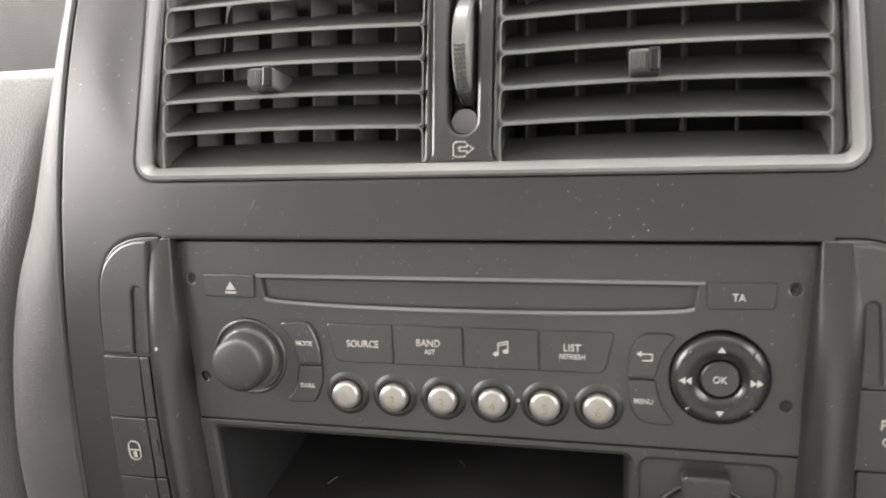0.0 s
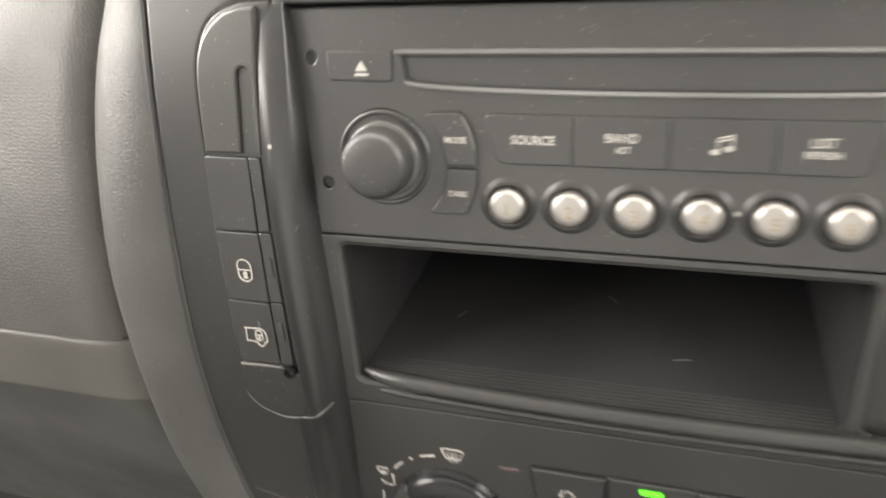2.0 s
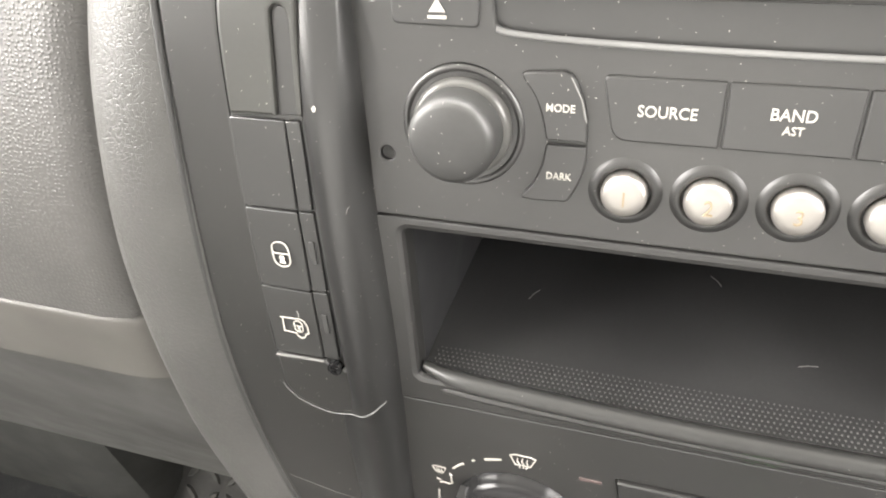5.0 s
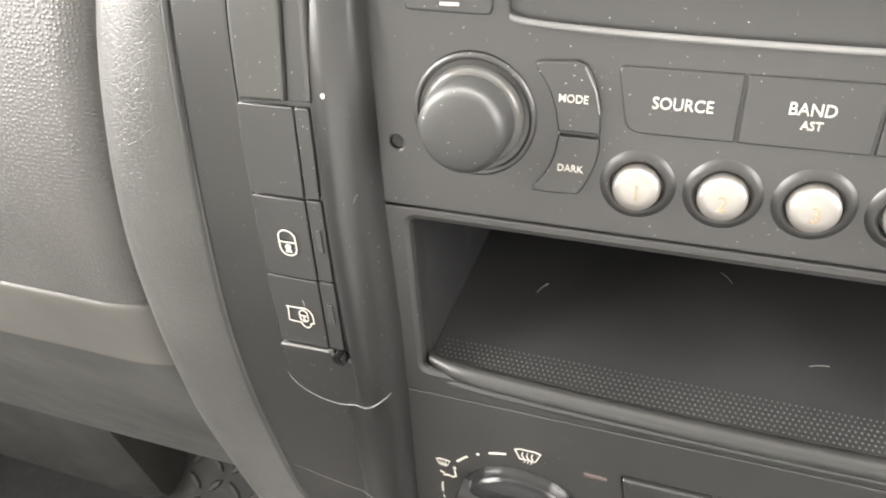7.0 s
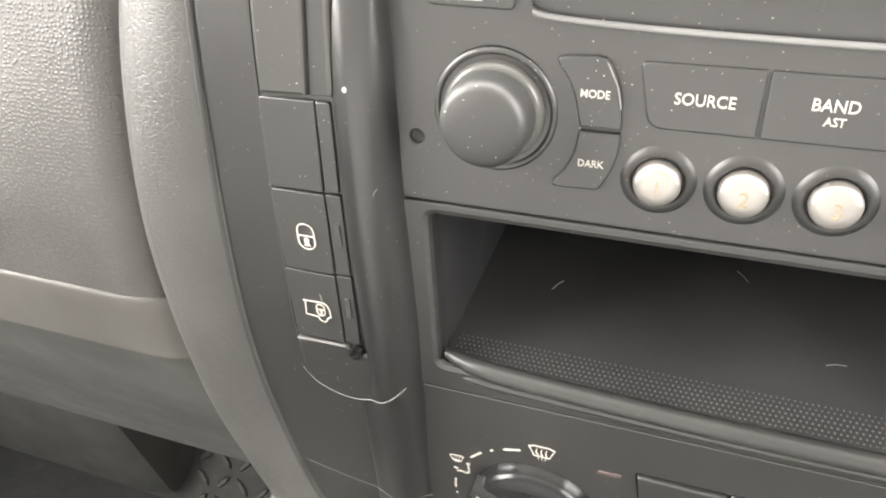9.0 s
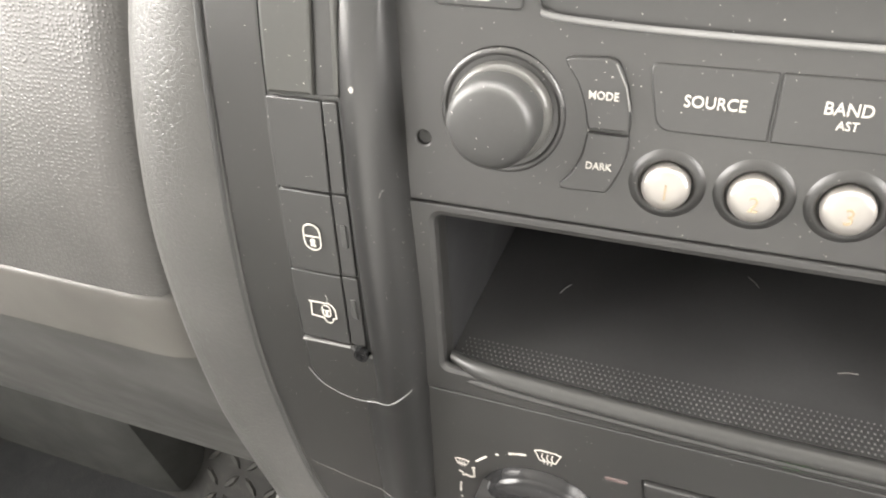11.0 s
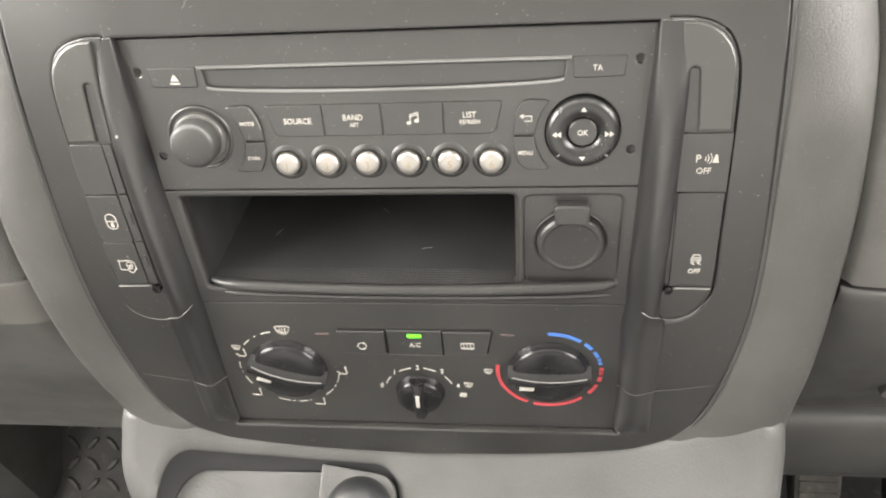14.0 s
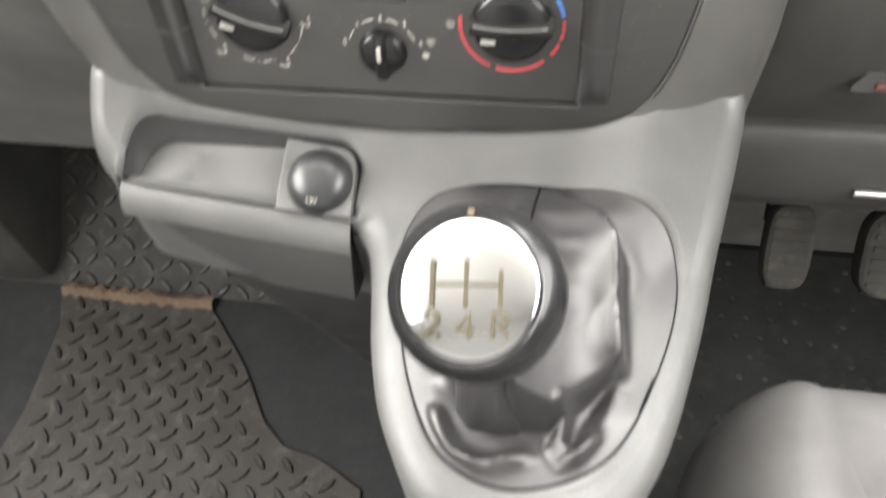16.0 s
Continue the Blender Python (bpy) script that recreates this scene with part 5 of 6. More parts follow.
part("fan_arc", dash_arc(FAN, 0.0162, [(142, 160), (101, 121), (60, 80), (22, 41)], 0.0007), PRINT, heater, "white dashed scale")
for body, x, z in (("0", -0.0168, 0.8826), ("1", -0.0100, 0.8915), ("2", 0.0009, 0.8948), ("3", 0.0118, 0.8925), ("4", 0.0186, 0.8832)):
    part("lettering", moved(letters(body, 0.0040), rigid(x, z, 0.0002)), PRINT, heater, "printed " + body)


def windscreen_icon(s):
    fan = [(-0.0034, 0.0020), (-0.0020, 0.0026), (0.0020, 0.0026), (0.0034, 0.0020), (0.0021, -0.0014), (-0.0021, -0.0014), (-0.0034, 0.0020)]
    waves = [[(x * 0.7, -0.0026), (x * 0.8 + 0.0003, -0.0012), (x - 0.0003, 0.0002), (x, 0.0014)] for x in (-0.0013, 0.0, 0.0013)]
    return stroke([[(x * s, y * s) for x, y in l] for l in [fan] + waves], 0.00042 * max(s, 0.75))


def seat_icon(s, high=False):
    legs = [(-0.0018, -0.0016), (-0.0006, -0.0012), (0.0006, -0.0016), (0.0016, -0.0010), (0.0014, 0.0014)]
    flow = [(-0.0026, -0.0002 if high else -0.0008), (-0.0014, -0.0006 if high else -0.0014)]
    return joined(stroke([[(x * s, y * s) for x, y in legs], [(x * s, y * s) for x, y in flow]], 0.0006 * s), solid([[(x * s + 0.0014 * s, y * s + 0.0023 * s) for x, y in circle(0, 0, 0.0005, 8)]]))


part("icon", moved(windscreen_icon(1.0), rigid(-0.0572, 0.9168, 0.0002)), PRINT, heater, "white windscreen symbol")
part("icon", moved(windscreen_icon(0.58), rigid(-0.0812, 0.9056, 0.0002)), PRINT, heater, "small white windscreen symbol")
for x, z in ((-0.0795, 0.9018), (-0.0780, 0.8756), (-0.0478, 0.8700), (-0.0340, 0.8912)):
    part("icon", moved(seat_icon(1.1, z > 0.88), rigid(x, z, 0.0002)), PRINT, heater, "white seat and air flow symbol")
for x, z in ((0.0235, 0.8838), (0.0328, 0.8930)):
    part("icon", moved(windscreen_icon(0.58), rigid(x, z, 0.0002)), PRINT, heater, "small white windscreen symbol")
part("icon", moved(solid([[(0.0010 * math.cos(radians(a)) + 0.0009 * math.cos(radians(b)), 0.0010 * math.sin(radians(a)) + 0.0009 * math.sin(radians(b)) * 0.75) for b in range(0, 360, 30)] for a in (35, 125, 215, 305)]), rigid(0.0207, 0.8772, 0.0002)), PRINT, heater, "white fan blade symbol")

# ---- lower console ----
console = thing("lower_console", "pale grey plastic lower console round the gear lever", "console", (0.05, -0.1, 0.40), kind="structure")
POD = spline([(-0.1470, -0.0100), (-0.1520, -0.0300), (-0.1540, -0.0470), (-0.1460, -0.0600), (-0.1300, -0.0660), (-0.0600, -0.0700), (-0.0260, -0.0720), (-0.0080, -0.0780), (0.0000, -0.1000), (0.0080, -0.1400), (0.0200, -0.1750), (0.0420, -0.2060), (0.0780, -0.2180), (0.1120, -0.2080), (0.1340, -0.1800), (0.1500, -0.1300), (0.1610, -0.0800), (0.1660, -0.0400), (0.1650, -0.0100)], 5)
POD = POD + [(0.160, 0.02), (-0.142, 0.02)]
TRAY = rpoly([(-0.1360, -0.0650, 0.003), (-0.0130, -0.0715, 0.002), (-0.0140, -0.0345, 0.013), (-0.1285, -0.0365, 0.021)], 10)
GAITER = spline([(0.0775, -0.0500), (0.1120, -0.0540), (0.1370, -0.0700), (0.1420, -0.1000), (0.1330, -0.1400), (0.1130, -0.1800), (0.0780, -0.1970), (0.0480, -0.1880), (0.0300, -0.1600), (0.0180, -0.1200), (0.0140, -0.0850), (0.0230, -0.0600), (0.0450, -0.0510)], 10, True)


def cowl_height(x, y):
    """A hollow fillet from the flat pod up to the black panel's lower edge."""
    foot = float(np.interp(abs(x), (0.0, 0.056, 0.094, 0.112, 0.128, 0.150, 0.170), (0.0210, 0.0235, 0.0285, 0.0360, 0.0460, 0.0540, 0.0560)))
    corner = min(1.0, max(0.0, (abs(x) - 0.085) / 0.045))
    corner = corner * corner * (3 - 2 * corner)
    t = max(0.0, (y + 0.074 + 0.012 * corner) / (0.046 + 0.012 * corner))
    return 0.8165 + foot * min(t, 1.0) ** (2.1 - 0.5 * corner)


def cowl():
    bm = plate(POD, [TRAY, GAITER], 0.011, 0.07, 0.006, hole_r=0.003)
    for v in bm.verts:
        x, y, w = v.co
        v.co.z = w + cowl_height(x, y)
    return bm


part("cowl", cowl(), LOWER, console, "pale grey cowl with a tray opening", 60)


def pedestal():
    rings = []
    for z, x0, x1, y0, y1 in ((0.78, -0.150, 0.160, -0.050, 0.30), (0.74, -0.128, 0.156, -0.062, 0.30), (0.66, -0.086, 0.150, -0.055, 0.30), (0.52, -0.050, 0.145, -0.030, 0.30), (0.395, -0.035, 0.145, -0.010, 0.30)):
        rings.append([(x, y, z) for x, y in rrect(x0, y0, x1, y1, 0.025, 5)])
    return loft(rings)


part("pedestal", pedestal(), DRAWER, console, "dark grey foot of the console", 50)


def pod_skirt():
    low = [p for p in POD if p[1] < -0.005]
    rings = []
    for z, k in ((0.752, 0.000), (0.70, 0.006), (0.62, 0.016), (0.50, 0.028), (0.396, 0.034)):
        ring = []
        for x, y in low:
            if x < -0.004:
                continue
            cx, cy = 0.085, -0.07
            d = math.hypot(x - cx, y - cy)
            ring.append((x + (cx - x) / d * k, y + (cy - y) / d * k, z))
        rings.append(ring)
    return loft(rings, closed=False)


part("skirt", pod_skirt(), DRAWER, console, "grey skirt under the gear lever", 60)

tray = thing("ashtray_drawer", "pale grey drawer with an open coin tray", "drawer", (-0.08, -0.07, 0.77))


def drawer_front():
    rings = []
    for k in range(21):
        t = k / 20
        x = -0.1365 + (0.1215) * t
        lip_y = -0.0645 - 0.0070 * t
        lip_z = 0.8212 - 0.0110 * t
        deep = min(1.0, t / 0.62) ** 0.62
        by, bz = lip_y - 0.0215 * deep, lip_z - 0.0020 - 0.0370 * deep
        rings.append([
            (x, lip_y + 0.0040, lip_z - 0.0140), (x, lip_y + 0.0040, lip_z - 0.0008), (x, lip_y + 0.0030, lip_z), (x, lip_y - 0.0010, lip_z - 0.0002),
            (x, lip_y - 0.0040, lip_z - 0.0018), (x, lip_y - 0.0085 * (0.4 + 0.6 * deep), lip_z - 0.0070 * (0.3 + 0.7 * deep)),
            (x, (lip_y + by) / 2 - 0.0035 * deep, (lip_z + bz) / 2), (x, by, bz), (x, by + 0.006, bz - 0.004 * deep), (x, by + 0.05, bz - 0.012 * deep - 0.002),
        ])
    return loft(rings)


# dark front and pale lip paint the light falling from above
part("front", drawer_front(), DRAWER, tray, "rounded drawer front, toned dark for its shade", 45)
lip_line = [(-0.1365 + 0.1215 * k / 12, -0.0625 - 0.0070 * k / 12, 0.8190 - 0.0110 * k / 12) for k in range(13)]
part("lip", loft([[(x, y + 0.0032, z), (x, y + 0.0028, z + 0.0030), (x, y, z + 0.0038), (x, y - 0.0045, z + 0.0030), (x, y - 0.0090, z - 0.0004), (x, y - 0.0122, z - 0.0058), (x, y - 0.0132, z - 0.0110), (x, y - 0.0080, z - 0.0130)] for x, y, z in lip_line]), LOWER, tray, "pale rounded lip", 50)


def tray_height(x, y):
    return min(cowl_height(x, y) - 0.0042, 0.8180 + 0.40 * (y + 0.06))


def tray_floor():
    bm = plate(inset(clean(TRAY), 0.0024), (), 0.0016, 0.004, 0.006)
    for v in bm.verts:
        v.co.z += tray_height(v.co.x, v.co.y)
    return bm


part("tray_floor", tray_floor(), LOWER, tray, "pale grey tray floor", 60)
tray_wall = loft([[(x, y, cowl_height(x, y) - 0.0020) for x, y in clean(TRAY)], [(x, y, tray_height(x, y) - 0.004) for x, y in inset(clean(TRAY), 0.0030)], [(x, y, tray_height(x, y) - 0.006) for x, y in inset(clean(TRAY), 0.0080)]], caps=False)
# dark material paints the shadow inside the tray's border
part("tray_wall", tray_wall, POCKET, tray, "tray wall, darkened for the shade inside the opening", 60)
part("socket_plate", moved(plate(rpoly([(-0.0545, -0.0685, 0.001), (-0.0155, -0.0700, 0.001), (-0.0165, -0.0385, 0.010), (-0.0545, -0.0338, 0.001)]), (), 0.0006, 0.008, 0.01), Matrix.Translation((0.0015, -0.0725, 0.8185)) @ pose(0, 0, 0, 20, 0, 0) @ Matrix.Diagonal((1.0, 1.10, 1.0, 1.0)) @ Matrix.Translation((0, 0.0690, 0))), LOWER, tray, "plate round the power socket")

socket = thing("power_socket", "domed black power socket cap lettered 12V", "power socket", (-0.035, -0.055, 0.813))
dome_m = Matrix.Translation((-0.0322, -0.0562, 0.8215)) @ pose(0, 0, 0, 24, 0, 0)
part("cap", moved(lathe([(0, -0.004), (0.0170, -0.004), (0.0172, 0.0020), (0.0166, 0.0050), (0.0150, 0.0082), (0.0125, 0.0106), (0.0090, 0.0124), (0.0045, 0.0134), (0, 0.0136)], 56), dome_m), DOME, socket, "shiny domed black cap", 70)
part("lettering", moved(letters("12V", 0.0046), dome_m @ pose(0.0, -0.0122, 0.0112, 42, 0, 0)), PRINT, socket, "pale letters 12V")

# ---- gear lever ----
gear = thing("gear_lever", "black leather gear lever with a chrome-topped knob", "gear lever", (0.078, -0.12, 0.82))
KNOB_C, KNOB_UP = Vector((0.0590, -0.1560, 0.8945)), Vector((-0.14, -0.44, 0.86)).normalized()
NECK = KNOB_C - KNOB_UP * 0.030


COLUMN = Vector((0.0680, -0.1640))
FOLD_Y = (-0.145, -0.118, -0.092, -0.076, -0.062, -0.052)
FOLD_X = (0.1135, 0.1120, 0.1105, 0.1030, 0.0900, 0.0770)
FOLD_Z = (0.0240, 0.0270, 0.0260, 0.0190, 0.0080, 0.0005)
# crumpled lips in front of the column and the pinch beside them
LIPS = (((0.0420, -0.1700), (0.0500, -0.1850), (0.0600, -0.1890), (0.0700, -0.1870), (0.0790, -0.1835)), ((0.0945, -0.1660), (0.0925, -0.1780), (0.0985, -0.1840), (0.1060, -0.1740)))


def smooth(t):
    t = min(1.0, max(0.0, t))
    return t * t * (3 - 2 * t)


def from_line(x, y, line):
    """The distance from a point to a bent line."""
    best = 1.0
    for (ax, ay), (bx, by) in zip(line, line[1:]):
        q = min(1.0, max(0.0, ((x - ax) * (bx - ax) + (y - ay) * (by - ay)) / ((bx - ax) ** 2 + (by - ay) ** 2)))
        best = min(best, math.hypot(x - ax - q * (bx - ax), y - ay - q * (by - ay)))
    return best


def leather_height(x, y, t):
    """How high the leather lies over its frame; t runs from 0 at the frame to 1 at the lever's column."""
    a = math.atan2(y - COLUMN.y, x - COLUMN.x)
    back = smooth((math.sin(a) + 0.30) / 0.9)
    h = 0.040 * back * t ** (3.0 - 1.1 * back)
    # a soft hollow in front of the column
    h -= 0.0170 * (1 - back) * smooth((t - 0.22) / 0.65)
    # narrow creases that run from the frame down to the column
    for angle, width, high in ((2.46, 0.085, 0.0034), (2.28, 0.075, -0.0046), (2.09, 0.080, 0.0042), (1.93, 0.070, -0.0036), (1.77, 0.075, 0.0024), (2.72, 0.13, -0.0030)):
        h += 1.5 * high * math.exp(-(((a - angle + 0.22 * t) / width) ** 2)) * smooth(t / 0.3) * smooth((1.05 - t) / 0.3)
    # the hanging fold on the driver's side, with a sharp lower tip
    xr, zr = float(np.interp(y, FOLD_Y, FOLD_X)), float(np.interp(y, FOLD_Y, FOLD_Z))
    if y < FOLD_Y[-1]:
        if x < xr:
            q = min(1.0, (xr - x) / (xr - COLUMN.x))
            top = 0.046 * smooth(t / 0.75)
            fold = zr + max(0.0, top - zr) * q ** 1.5 - 0.0080 * math.sin(math.pi * q ** 0.8) * smooth((-y - 0.062) / 0.03)
        else:
            fold = zr * math.exp(-(((x - xr) / 0.0050) ** 2))
        under = max(-0.168, -0.143 - 1.05 * max(0.0, 0.113 - x))
        fold *= math.exp(-((max(0.0, under - y) / 0.0030) ** 2)) * smooth((a + 0.9) / 0.35) * smooth((1.75 - a) / 0.2)
        h = max(h, fold) + 0.0012 * math.exp(-(((h - fold) / 0.003) ** 2))
        h -= 0.0060 * math.exp(-((math.hypot(x - 0.106, y - under + 0.007) / 0.009) ** 2))
        h -= 0.0025 * math.exp(-(((x - xr - 0.010) / 0.006) ** 2)) * smooth((-y - 0.065) / 0.02) * smooth((y + 0.165) / 0.02)
    for line, high, width in ((LIPS[0], 0.0052, 0.0034), (LIPS[1], 0.0090, 0.0030)):
        d = from_line(x, y, line)
        h += (high + 0.0010 * math.sin(420 * x + 260 * y)) * math.exp(-((d / width) ** 2)) * smooth(t / 0.15)
    return h


def gaiter():
    """Leather from its frame in to the foot of the lever's column."""
    rings = []
    for k in range(49):
        t = k / 48
        ring = []
        for x, y in GAITER:
            d = Vector((x, y)) - COLUMN
            p = COLUMN + d.normalized() * (d.length - 0.0012 + (0.0050 - d.length) * t)
            ring.append((p.x, p.y, cowl_height(x, y) * (1 - t) + 0.8165 * t - 0.0004 + leather_height(p.x, p.y, t)))
        rings.append(ring)
    return rings


def column():
    """The leather drawn up round the lever, creased lengthwise, from its foot to the neck."""
    rings = []
    for k in range(25):
        t = k / 24
        c = Vector((COLUMN.x, COLUMN.y, 0.7930)).lerp(NECK, t)
        ring = []
        for j in range(48):
            a = 2 * math.pi * j / 48
            r = 0.0150 + 0.0060 * (1 - t) ** 1.6 + (0.0010 * math.sin(5 * a + 1.5 * t) + 0.0006 * math.sin(11 * a - 2 * t)) * (1.2 - t)
            ring.append(c + Vector((r * math.cos(a), r * math.sin(a), 0)))
        rings.append(ring)
    return loft(rings)


gaiter_rings = gaiter()
boot = part("gaiter", loft(gaiter_rings, caps=False), LEATHER, gear, "creased black leather gaiter", 75)
part("column", column(), LEATHER, boot, "leather drawn up round the lever", 75)
seam_at = min(range(len(GAITER)), key=lambda i: abs(GAITER[i][0] - 0.0775) + (GAITER[i][1] < -0.1))
part("stitched_seam", tube([Vector(gaiter_rings[k][seam_at]) + Vector((0, 0, 0.0002)) for k in range(0, 45, 2)], 0.0007, 8), GAP, boot, "dark stitched seam")
part("ring", loft([[(x, y, cowl_height(x, y) - 0.0100 + h) for x, y in inset(clean(GAITER), d)] for d, h in ((-0.0048, 0.0097), (-0.0036, 0.0102), (0.0012, 0.0099), (0.0022, 0.0086), (0.0022, 0.0030))], caps=False), LOWER, gear, "pale grey frame round the gaiter", 50)
part("groove", loft([[(x, y, cowl_height(x, y) + h) for x, y in inset(clean(GAITER), d)] for d, h in ((-0.0002, -0.0010), (0.0000, 0.0001), (0.0008, 0.0002), (0.0016, 0.0001), (0.0018, -0.0010))], caps=False), GAP, gear, "dark joint round the gaiter", 50)
knob_side = (Vector((1.0, 0.06, 0)) - KNOB_UP * Vector((1.0, 0.06, 0)).dot(KNOB_UP)).normalized()
knob_turn = Matrix((knob_side, KNOB_UP.cross(knob_side), KNOB_UP)).transposed().to_4x4()
km = Matrix.Translation(KNOB_C) @ knob_turn
part("sleeve", moved(lathe([(0, -0.052), (0.0125, -0.052), (0.0135, -0.036), (0.0165, -0.022), (0.0210, -0.012), (0, -0.010)], 40), km), GLOSS, gear, "dark sleeve under the knob", 60)
knob = part("knob", moved(lathe([(0, -0.020), (0.0210, -0.020), (0.0280, -0.0140), (0.0308, -0.0060), (0.0304, 0.0000), (0.0280, 0.0060), (0.0246, 0.0084), (0.0238, 0.0080), (0, 0.0078)], 64), km), GLOSS, gear, "rounded black knob", 60)
part("chrome_cap", moved(lathe([(0.0238, 0.0070), (0.0236, 0.0086), (0.0220, 0.0097), (0.0150, 0.0109), (0.0070, 0.0115), (0, 0.0117)], 64), km), CHROME, knob, "bright chrome disc", 70)
up_m = km @ pose(0, 0, 0.0113, 0, 0, 0)
part("shift_pattern", moved(stroke([[(-0.0112, 0.0092), (-0.0112, -0.0064)], [(0.0, 0.0092), (0.0, -0.0064)], [(0.0112, 0.0060), (0.0112, -0.0064)], [(-0.0112, 0.0012), (0.0112, 0.0012)]], 0.0013, 0.0008), up_m), ENGRAVED, knob, "engraved shift pattern")
NUMERALS = {
    "2": [[(-0.0024, 0.0026), (-0.0012, 0.0037), (0.0012, 0.0037), (0.0024, 0.0024), (0.0020, 0.0008), (-0.0024, -0.0036), (0.0026, -0.0036)]],
    "4": [[(0.0014, -0.0038), (0.0014, 0.0038), (-0.0026, -0.0014), (0.0028, -0.0014)]],
    "R": [[(-0.0022, -0.0038), (-0.0022, 0.0037), (0.0010, 0.0037), (0.0024, 0.0026), (0.0022, 0.0010), (0.0008, 0.0002), (-0.0020, 0.0002)], [(0.0004, 0.0002), (0.0026, -0.0038)]],
}
for body, x in (("2", -0.0112), ("4", 0.0), ("R", 0.0112)):
    part("numeral", moved(stroke(NUMERALS[body], 0.0012, 0.0006), up_m @ pose(x, -0.0118, 0)), ENGRAVED, knob, "engraved " + body)
part("red_mark", moved(block(-0.0010, 0.0240, 0.0074, 0.0010, 0.0262, 0.0094, 0.0003, 1), km), FRINGE, knob, "small mark on the rim")

# ---- pedals ----


def pedal(name, at, w, h, label):
    p = thing(name, label, "pedal", at, "pedals")
    m = Matrix.Translation(at) @ pose(0, 0, 0, 52, 0, 0)
    outline = [(w / 2 * math.copysign(abs(math.cos(a)) ** 0.55, math.cos(a)), h / 2 * math.copysign(abs(math.sin(a)) ** 0.55, math.sin(a))) for a in [2 * math.pi * k / 40 for k in range(40)]]
    pad = part("pad", moved(plate(outline, (), 0.004, 0.014, 0.02, back=True), m), PEDAL, p, "ribbed worn rubber pad")
    for k in range(6):
        y = -h * 0.33 + k * h * 0.66 / 5
        part("rib", moved(block(-w * 0.40, y - 0.0022, -0.0005, w * 0.40, y + 0.0022, 0.0012, 0.0005, 1), m), PEDAL, pad)
    part("arm", tube([m @ Vector((0, 0, -0.012)), m @ Vector((0, 0.01, -0.05)), Vector(at) + Vector((0, 0.10, 0.06)), Vector(at) + Vector((0, 0.14, 0.16))], 0.008), SHADE, p, "dark pedal arm")


pedal("clutch_pedal", (0.2630, 0.058, 0.640), 0.035, 0.066, "worn grey rubber clutch pedal above the driver floor")
pedal("brake_pedal", (0.3480, 0.058, 0.640), 0.070, 0.070, "worn grey rubber brake pedal above the driver floor")
rod = thing("pedal_rod", "thin pale metal rod above the brake pedal", "rod", (0.30, -0.002, 0.776))
part("rod", tube([(0.2465, -0.0015, 0.7770), (0.30, -0.0015, 0.7765), (0.40, -0.0015, 0.7755)], 0.0022), METAL, rod)

# ---- steering column stalk ----
stalk = thing("column_stalk", "grey column stalk with a rounded end", "stalk", (0.24, 0.01, 0.98))
part("lever", tube([(0.1760, -0.0430, 1.0370), (0.1820, -0.0415, 1.0355), (0.2050, -0.0340, 1.0310), (0.30, 0.000, 1.010)], lambda t: 0.0100 if t > 0.05 else 0.0096, 28), STALK, stalk, "smooth grey lever", 60)
part("end_cap", moved(lathe([(0.0096, -0.001), (0.0101, 0.0006), (0.0096, 0.0020), (0.0075, 0.0046), (0.0042, 0.0064), (0, 0.0070)], 36), Matrix.Translation((0.1760, -0.0430, 1.0370)) @ Vector((-0.90, -0.30, 0.18)).normalized().to_track_quat("Z", "Y").to_matrix().to_4x4()), STALK, stalk, "rounded end cap", 70)

# ---- instrument cowl beside the column ----
hood = thing("instrument_cowl", "pale grey hollow instrument cowl round a dark dial", "instrument cowl", (0.30, 0.03, 1.09))
hood_m = Matrix.Translation((0.232, 0.036, 1.070)) @ pose(0, 0, 0, 62, 0, -8)
part("surround", moved(lathe([(0.056, -0.030), (0.0545, -0.004), (0.0525, 0.0006), (0.0505, 0.0004), (0.0470, -0.0040), (0.0430, -0.0085), (0.0385, -0.0110), (0.0380, -0.0140)], 64), hood_m), BAND, hood, "smooth hollow grey surround", 60)
part("dial_ring", moved(lathe([(0.0380, -0.0140), (0.0378, -0.0095), (0.0366, -0.0088), (0.0356, -0.0100), (0.0354, -0.0140)], 64), hood_m), SHADE, hood, "dark ring", 60)
dial = part("dial_face", moved(lathe([(0.0356, -0.0150), (0.0354, -0.0136), (0, -0.0136)], 56), hood_m), RADIO, hood, "dark dial face")
for k in range(36):
    a, long_ = 10 * k, k % 3 == 0
    part("tick", moved(block(0.0270 if long_ else 0.0300, -0.0006, -0.0138, 0.0335, 0.0006, -0.0132, 0.0001, 1), hood_m @ pose(0, 0, 0, 0, 0, a)), PRINT, dial)

# ---- driver seat ----
seat = thing("driver_seat", "grey cloth driver seat cushion with raised side bolsters", "seat", (0.42, -0.35, 0.40))


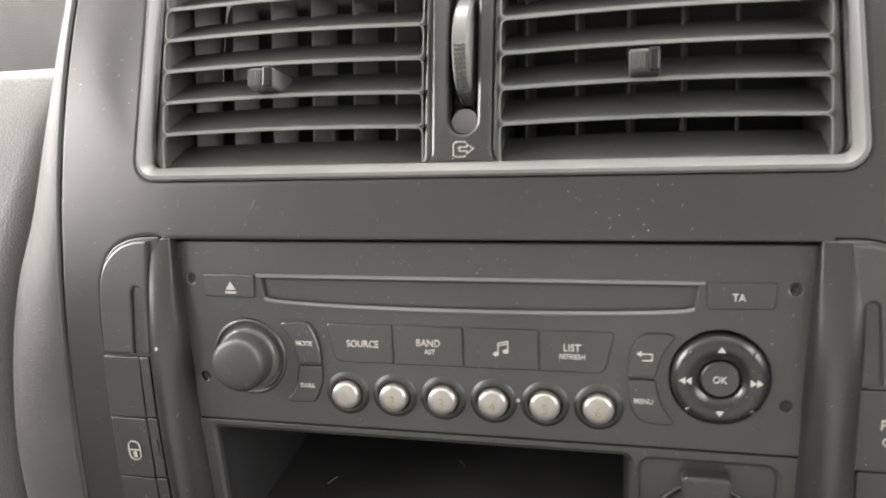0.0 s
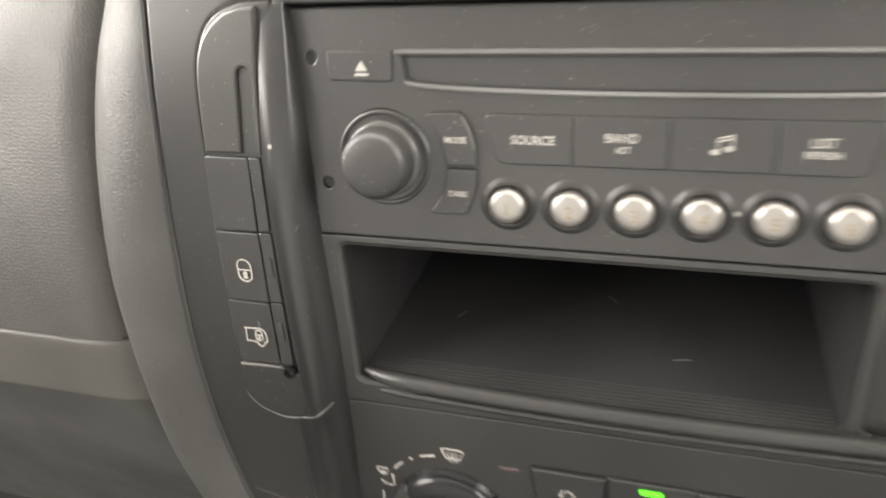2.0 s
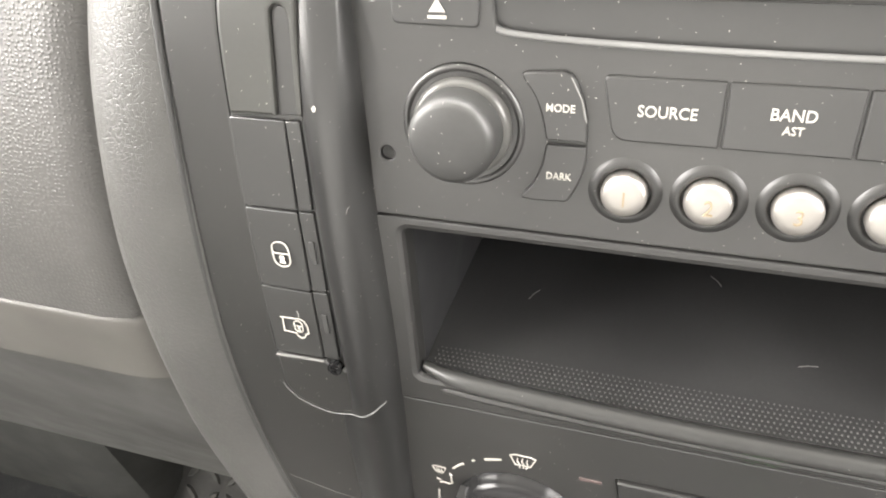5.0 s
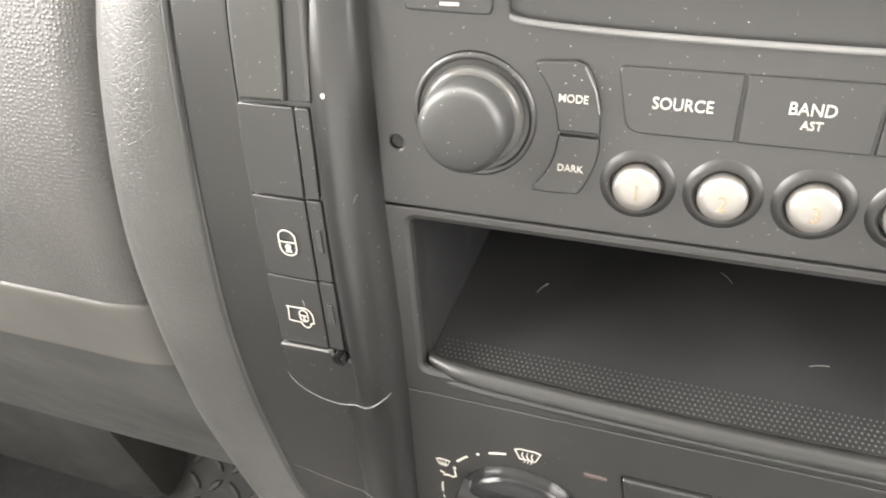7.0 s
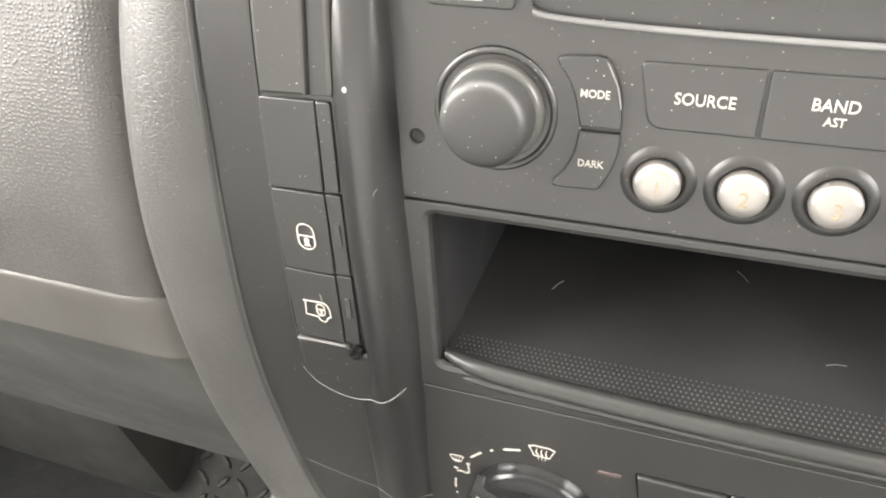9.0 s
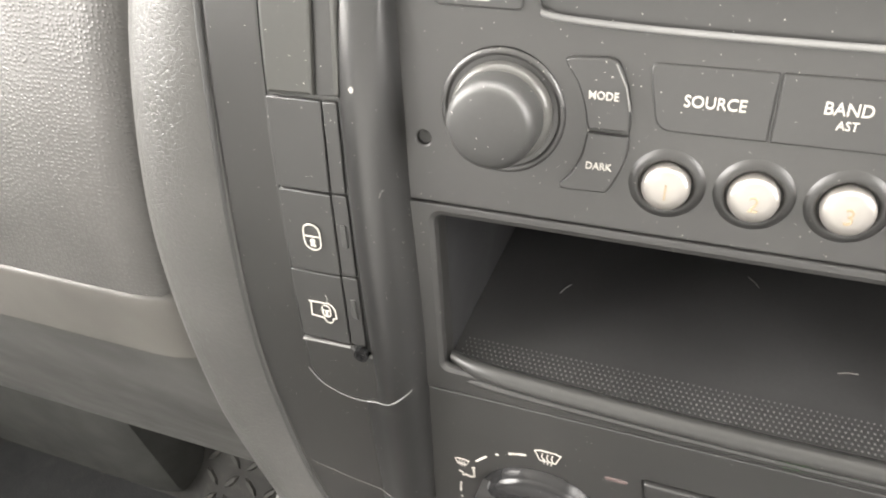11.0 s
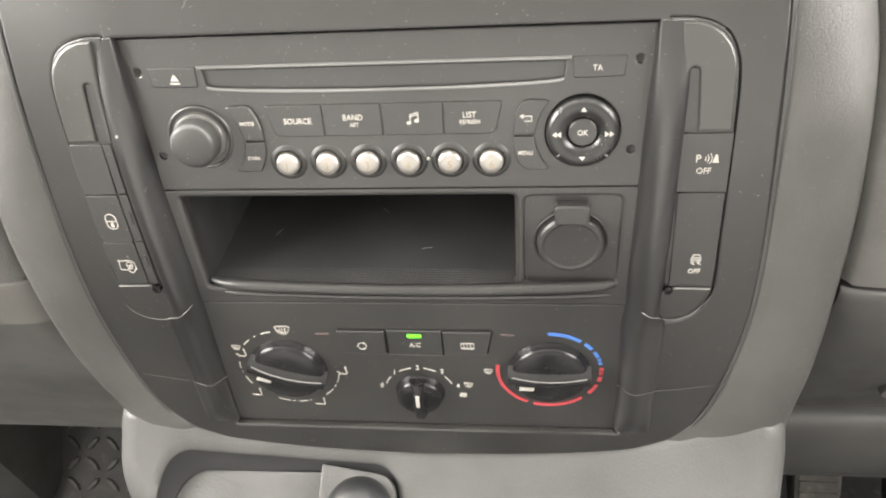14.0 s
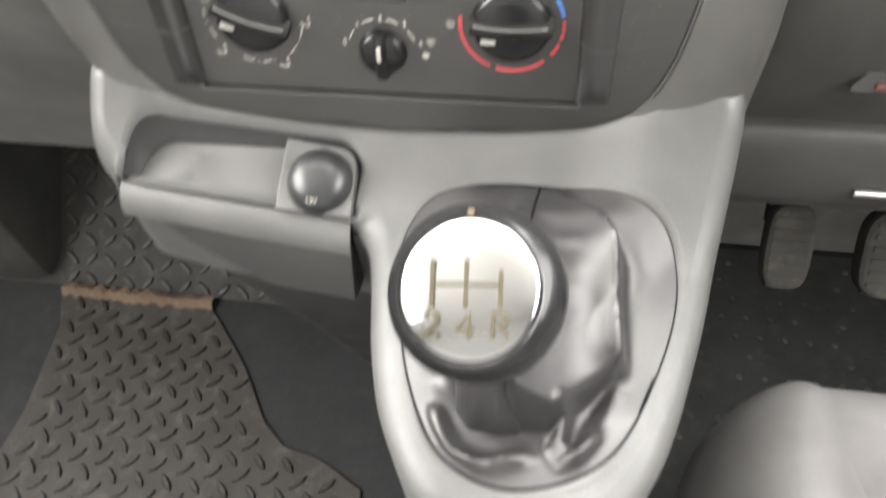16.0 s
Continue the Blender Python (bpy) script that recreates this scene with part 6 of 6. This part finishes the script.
def cushion():
    """A padded cushion, rounded all round, its side bolsters higher than its middle."""
    rings = [[(x, y, 0.50) for x, y in rrect(0.184, -0.62, 0.656, -0.100, 0.055, 10)]]
    for d in (0.0, 0.002, 0.006, 0.012, 0.020, 0.030, 0.040, 0.050, 0.065, 0.085, 0.11, 0.14, 0.18, 0.22):
        ring = []
        for x, y in rrect(0.171 + d, -0.62 + d, 0.666 - d, -0.090 - d, max(0.056 - d, 0.003), 10):
            fall = 1 - min(d / 0.034, 1.0)
            side = min(abs(x - 0.209), abs(x - 0.630))
            lift = 0.074 * math.exp(-((side / 0.046) ** 2)) * (1 - 0.25 * fall**3) - 0.034
            ring.append((x, y, 0.729 - 0.060 * (1 - math.sqrt(1 - fall * fall)) + lift + 0.03 * max(0, -0.15 - y)))
        rings.append(ring)
    return loft(rings)


part("cushion", cushion(), CLOTH, seat, "grey woven cushion", 70)
part("base", block(0.22, -0.58, 0.40, 0.64, -0.14, 0.52, 0.02), SHADE, seat, "dark seat base")

# ---- driver floor mat ----
driver_mat = thing("floor_mat", "dark studded rubber floor mat under the pedals", "floor mat", (0.45, -0.1, 0.40))
part("sheet", moved(plate(rrect(0.158, -0.60, 0.800, 0.226, 0.02), (), 0.0015, 0.003, 0.06), Matrix.Translation((0, 0, 0.4035))), DRIVER_MAT, driver_mat, "dark rubber sheet")
random.seed(8)
studs = [moved(lathe([(0.0034, 0), (0.0030, 0.0012), (0.0020, 0.0017), (0, 0.0018)], 7), Matrix.Translation((0.190 + 0.0245 * (i + 0.5 * (j % 2)), 0.205 - 0.0230 * j, 0.4034))) for i in range(14) for j in range(15) if random.random() < 0.6]
part("stud_field", joined(*studs), STUD, driver_mat, "small worn studs", kind="stuff")

# ---- passenger floor mat ----
mat_thing = thing("floor_mat", "worn grey rubber floor mat with treads and frayed end", "floor mat", (-0.45, -0.2, 0.40))
MAT_EDGE = [(-0.4640, 0.0910), (-0.2780, 0.0880), (-0.2480, 0.0560), (-0.2190, 0.0220), (-0.1820, -0.0340), (-0.1560, -0.0560), (-0.1180, -0.0640), (-0.0700, -0.0900), (-0.0460, -0.3000), (-0.0460, -0.7000), (-0.5200, -0.7000), (-0.5200, -0.2200), (-0.4500, -0.1300), (-0.4410, -0.0500), (-0.4470, 0.0500)]
part("sheet", moved(plate(MAT_EDGE, (), 0.0015, 0.003, 0.04), Matrix.Translation((0, 0, 0.4035))), MAT_RUBBER, mat_thing, "worn rubber sheet")


def tread_mesh(material):
    bm = bmesh.new()
    low = [bm.verts.new((x, y, 0)) for x, y in ((-0.0110, 0), (-0.005, -0.0034), (0.005, -0.0034), (0.0110, 0), (0.005, 0.0034), (-0.005, 0.0034))]
    top = [bm.verts.new((x, y, 0.0028)) for x, y in ((-0.0088, 0), (-0.004, -0.0020), (0.004, -0.0020), (0.0088, 0), (0.004, 0.0020), (-0.004, 0.0020))]
    bm.faces.new(top)
    for k in range(6):
        bm.faces.new((low[k], low[(k + 1) % 6], top[(k + 1) % 6], top[k]))
    me = bpy.data.meshes.new("tread")
    bm.to_mesh(me)
    bm.free()
    me.materials.append(material)
    return me


TREAD_MESH, MAT_TREAD_MESH = tread_mesh(TREAD), tread_mesh(MAT_TREAD)


def tread(parent, m, mesh):
    """One raised tread bar, sharing its mesh with the others."""
    ob = new("tread", mesh)
    ob.parent = parent
    ob.matrix_parent_inverse = PLACE[parent].inverted()
    ob.matrix_basis = m


def treads(places):
    """The treads too far off to pick apart, in one mesh."""
    bm = bmesh.new()
    for m in places:
        me = MAT_TREAD_MESH.copy()
        me.transform(m)
        bm.from_mesh(me)
        bpy.data.meshes.remove(me)
    return bm


flat_treads, slope_treads = [], []
MAT_FIELD = inset(clean(MAT_EDGE), 0.010)
for i in range(19):
    for j in range(50):
        x, y = -0.52 + (i + 0.5 * (j % 2)) * 0.0287, 0.080 - j * 0.0155
        if inside((x, y), MAT_FIELD):
            flat_treads.append(Matrix.Translation((x, y, 0.4034)) @ pose(0, 0, 0, 0, 0, 45 if j % 2 else -45))
for i in range(31):
    for j in range(12):
        x, d = -0.80 + i * 0.0230, 0.015 + j * 0.0230
        if -0.46 < x < -0.12:
            slope_treads.append(Matrix.Translation((x, 0.10 + d * 0.733, 0.397 + d * 0.681)) @ pose(0, 0, 0, 42.9, 0, 0) @ pose(0, 0, 0, 0, 0, 45 if (i + j) % 2 else -45))
flat_treads.sort(key=lambda m: math.hypot(m.translation.x + 0.30, m.translation.y + 0.05))
part("tread_field", treads(flat_treads[290:]), MAT_TREAD, mat_thing, "further raised tread bars", kind="stuff")
edge = bmesh.new()
random.seed(3)
prev = None
for k in range(41):
    x = -0.462 + 0.0046 * k
    y0, y1 = 0.088 - 0.007 * random.random(), 0.097 + 0.008 * random.random()
    row = [edge.verts.new((x, y0, 0.4005)), edge.verts.new((x, (y0 + y1) / 2, 0.411 + 0.002 * random.random())), edge.verts.new((x, y1, 0.4072))]
    if prev:
        for a in range(2):
            edge.faces.new((prev[a], row[a], row[a + 1], prev[a + 1]))
    prev = row
part("frayed_edge", edge, FRINGE, mat_thing, "frayed brown front edge", 80)

# raised tread bars, one by one
for m in flat_treads[:290]:
    tread(mat_thing, m, MAT_TREAD_MESH)
for m in slope_treads:
    tread(TOE, m, TREAD_MESH)
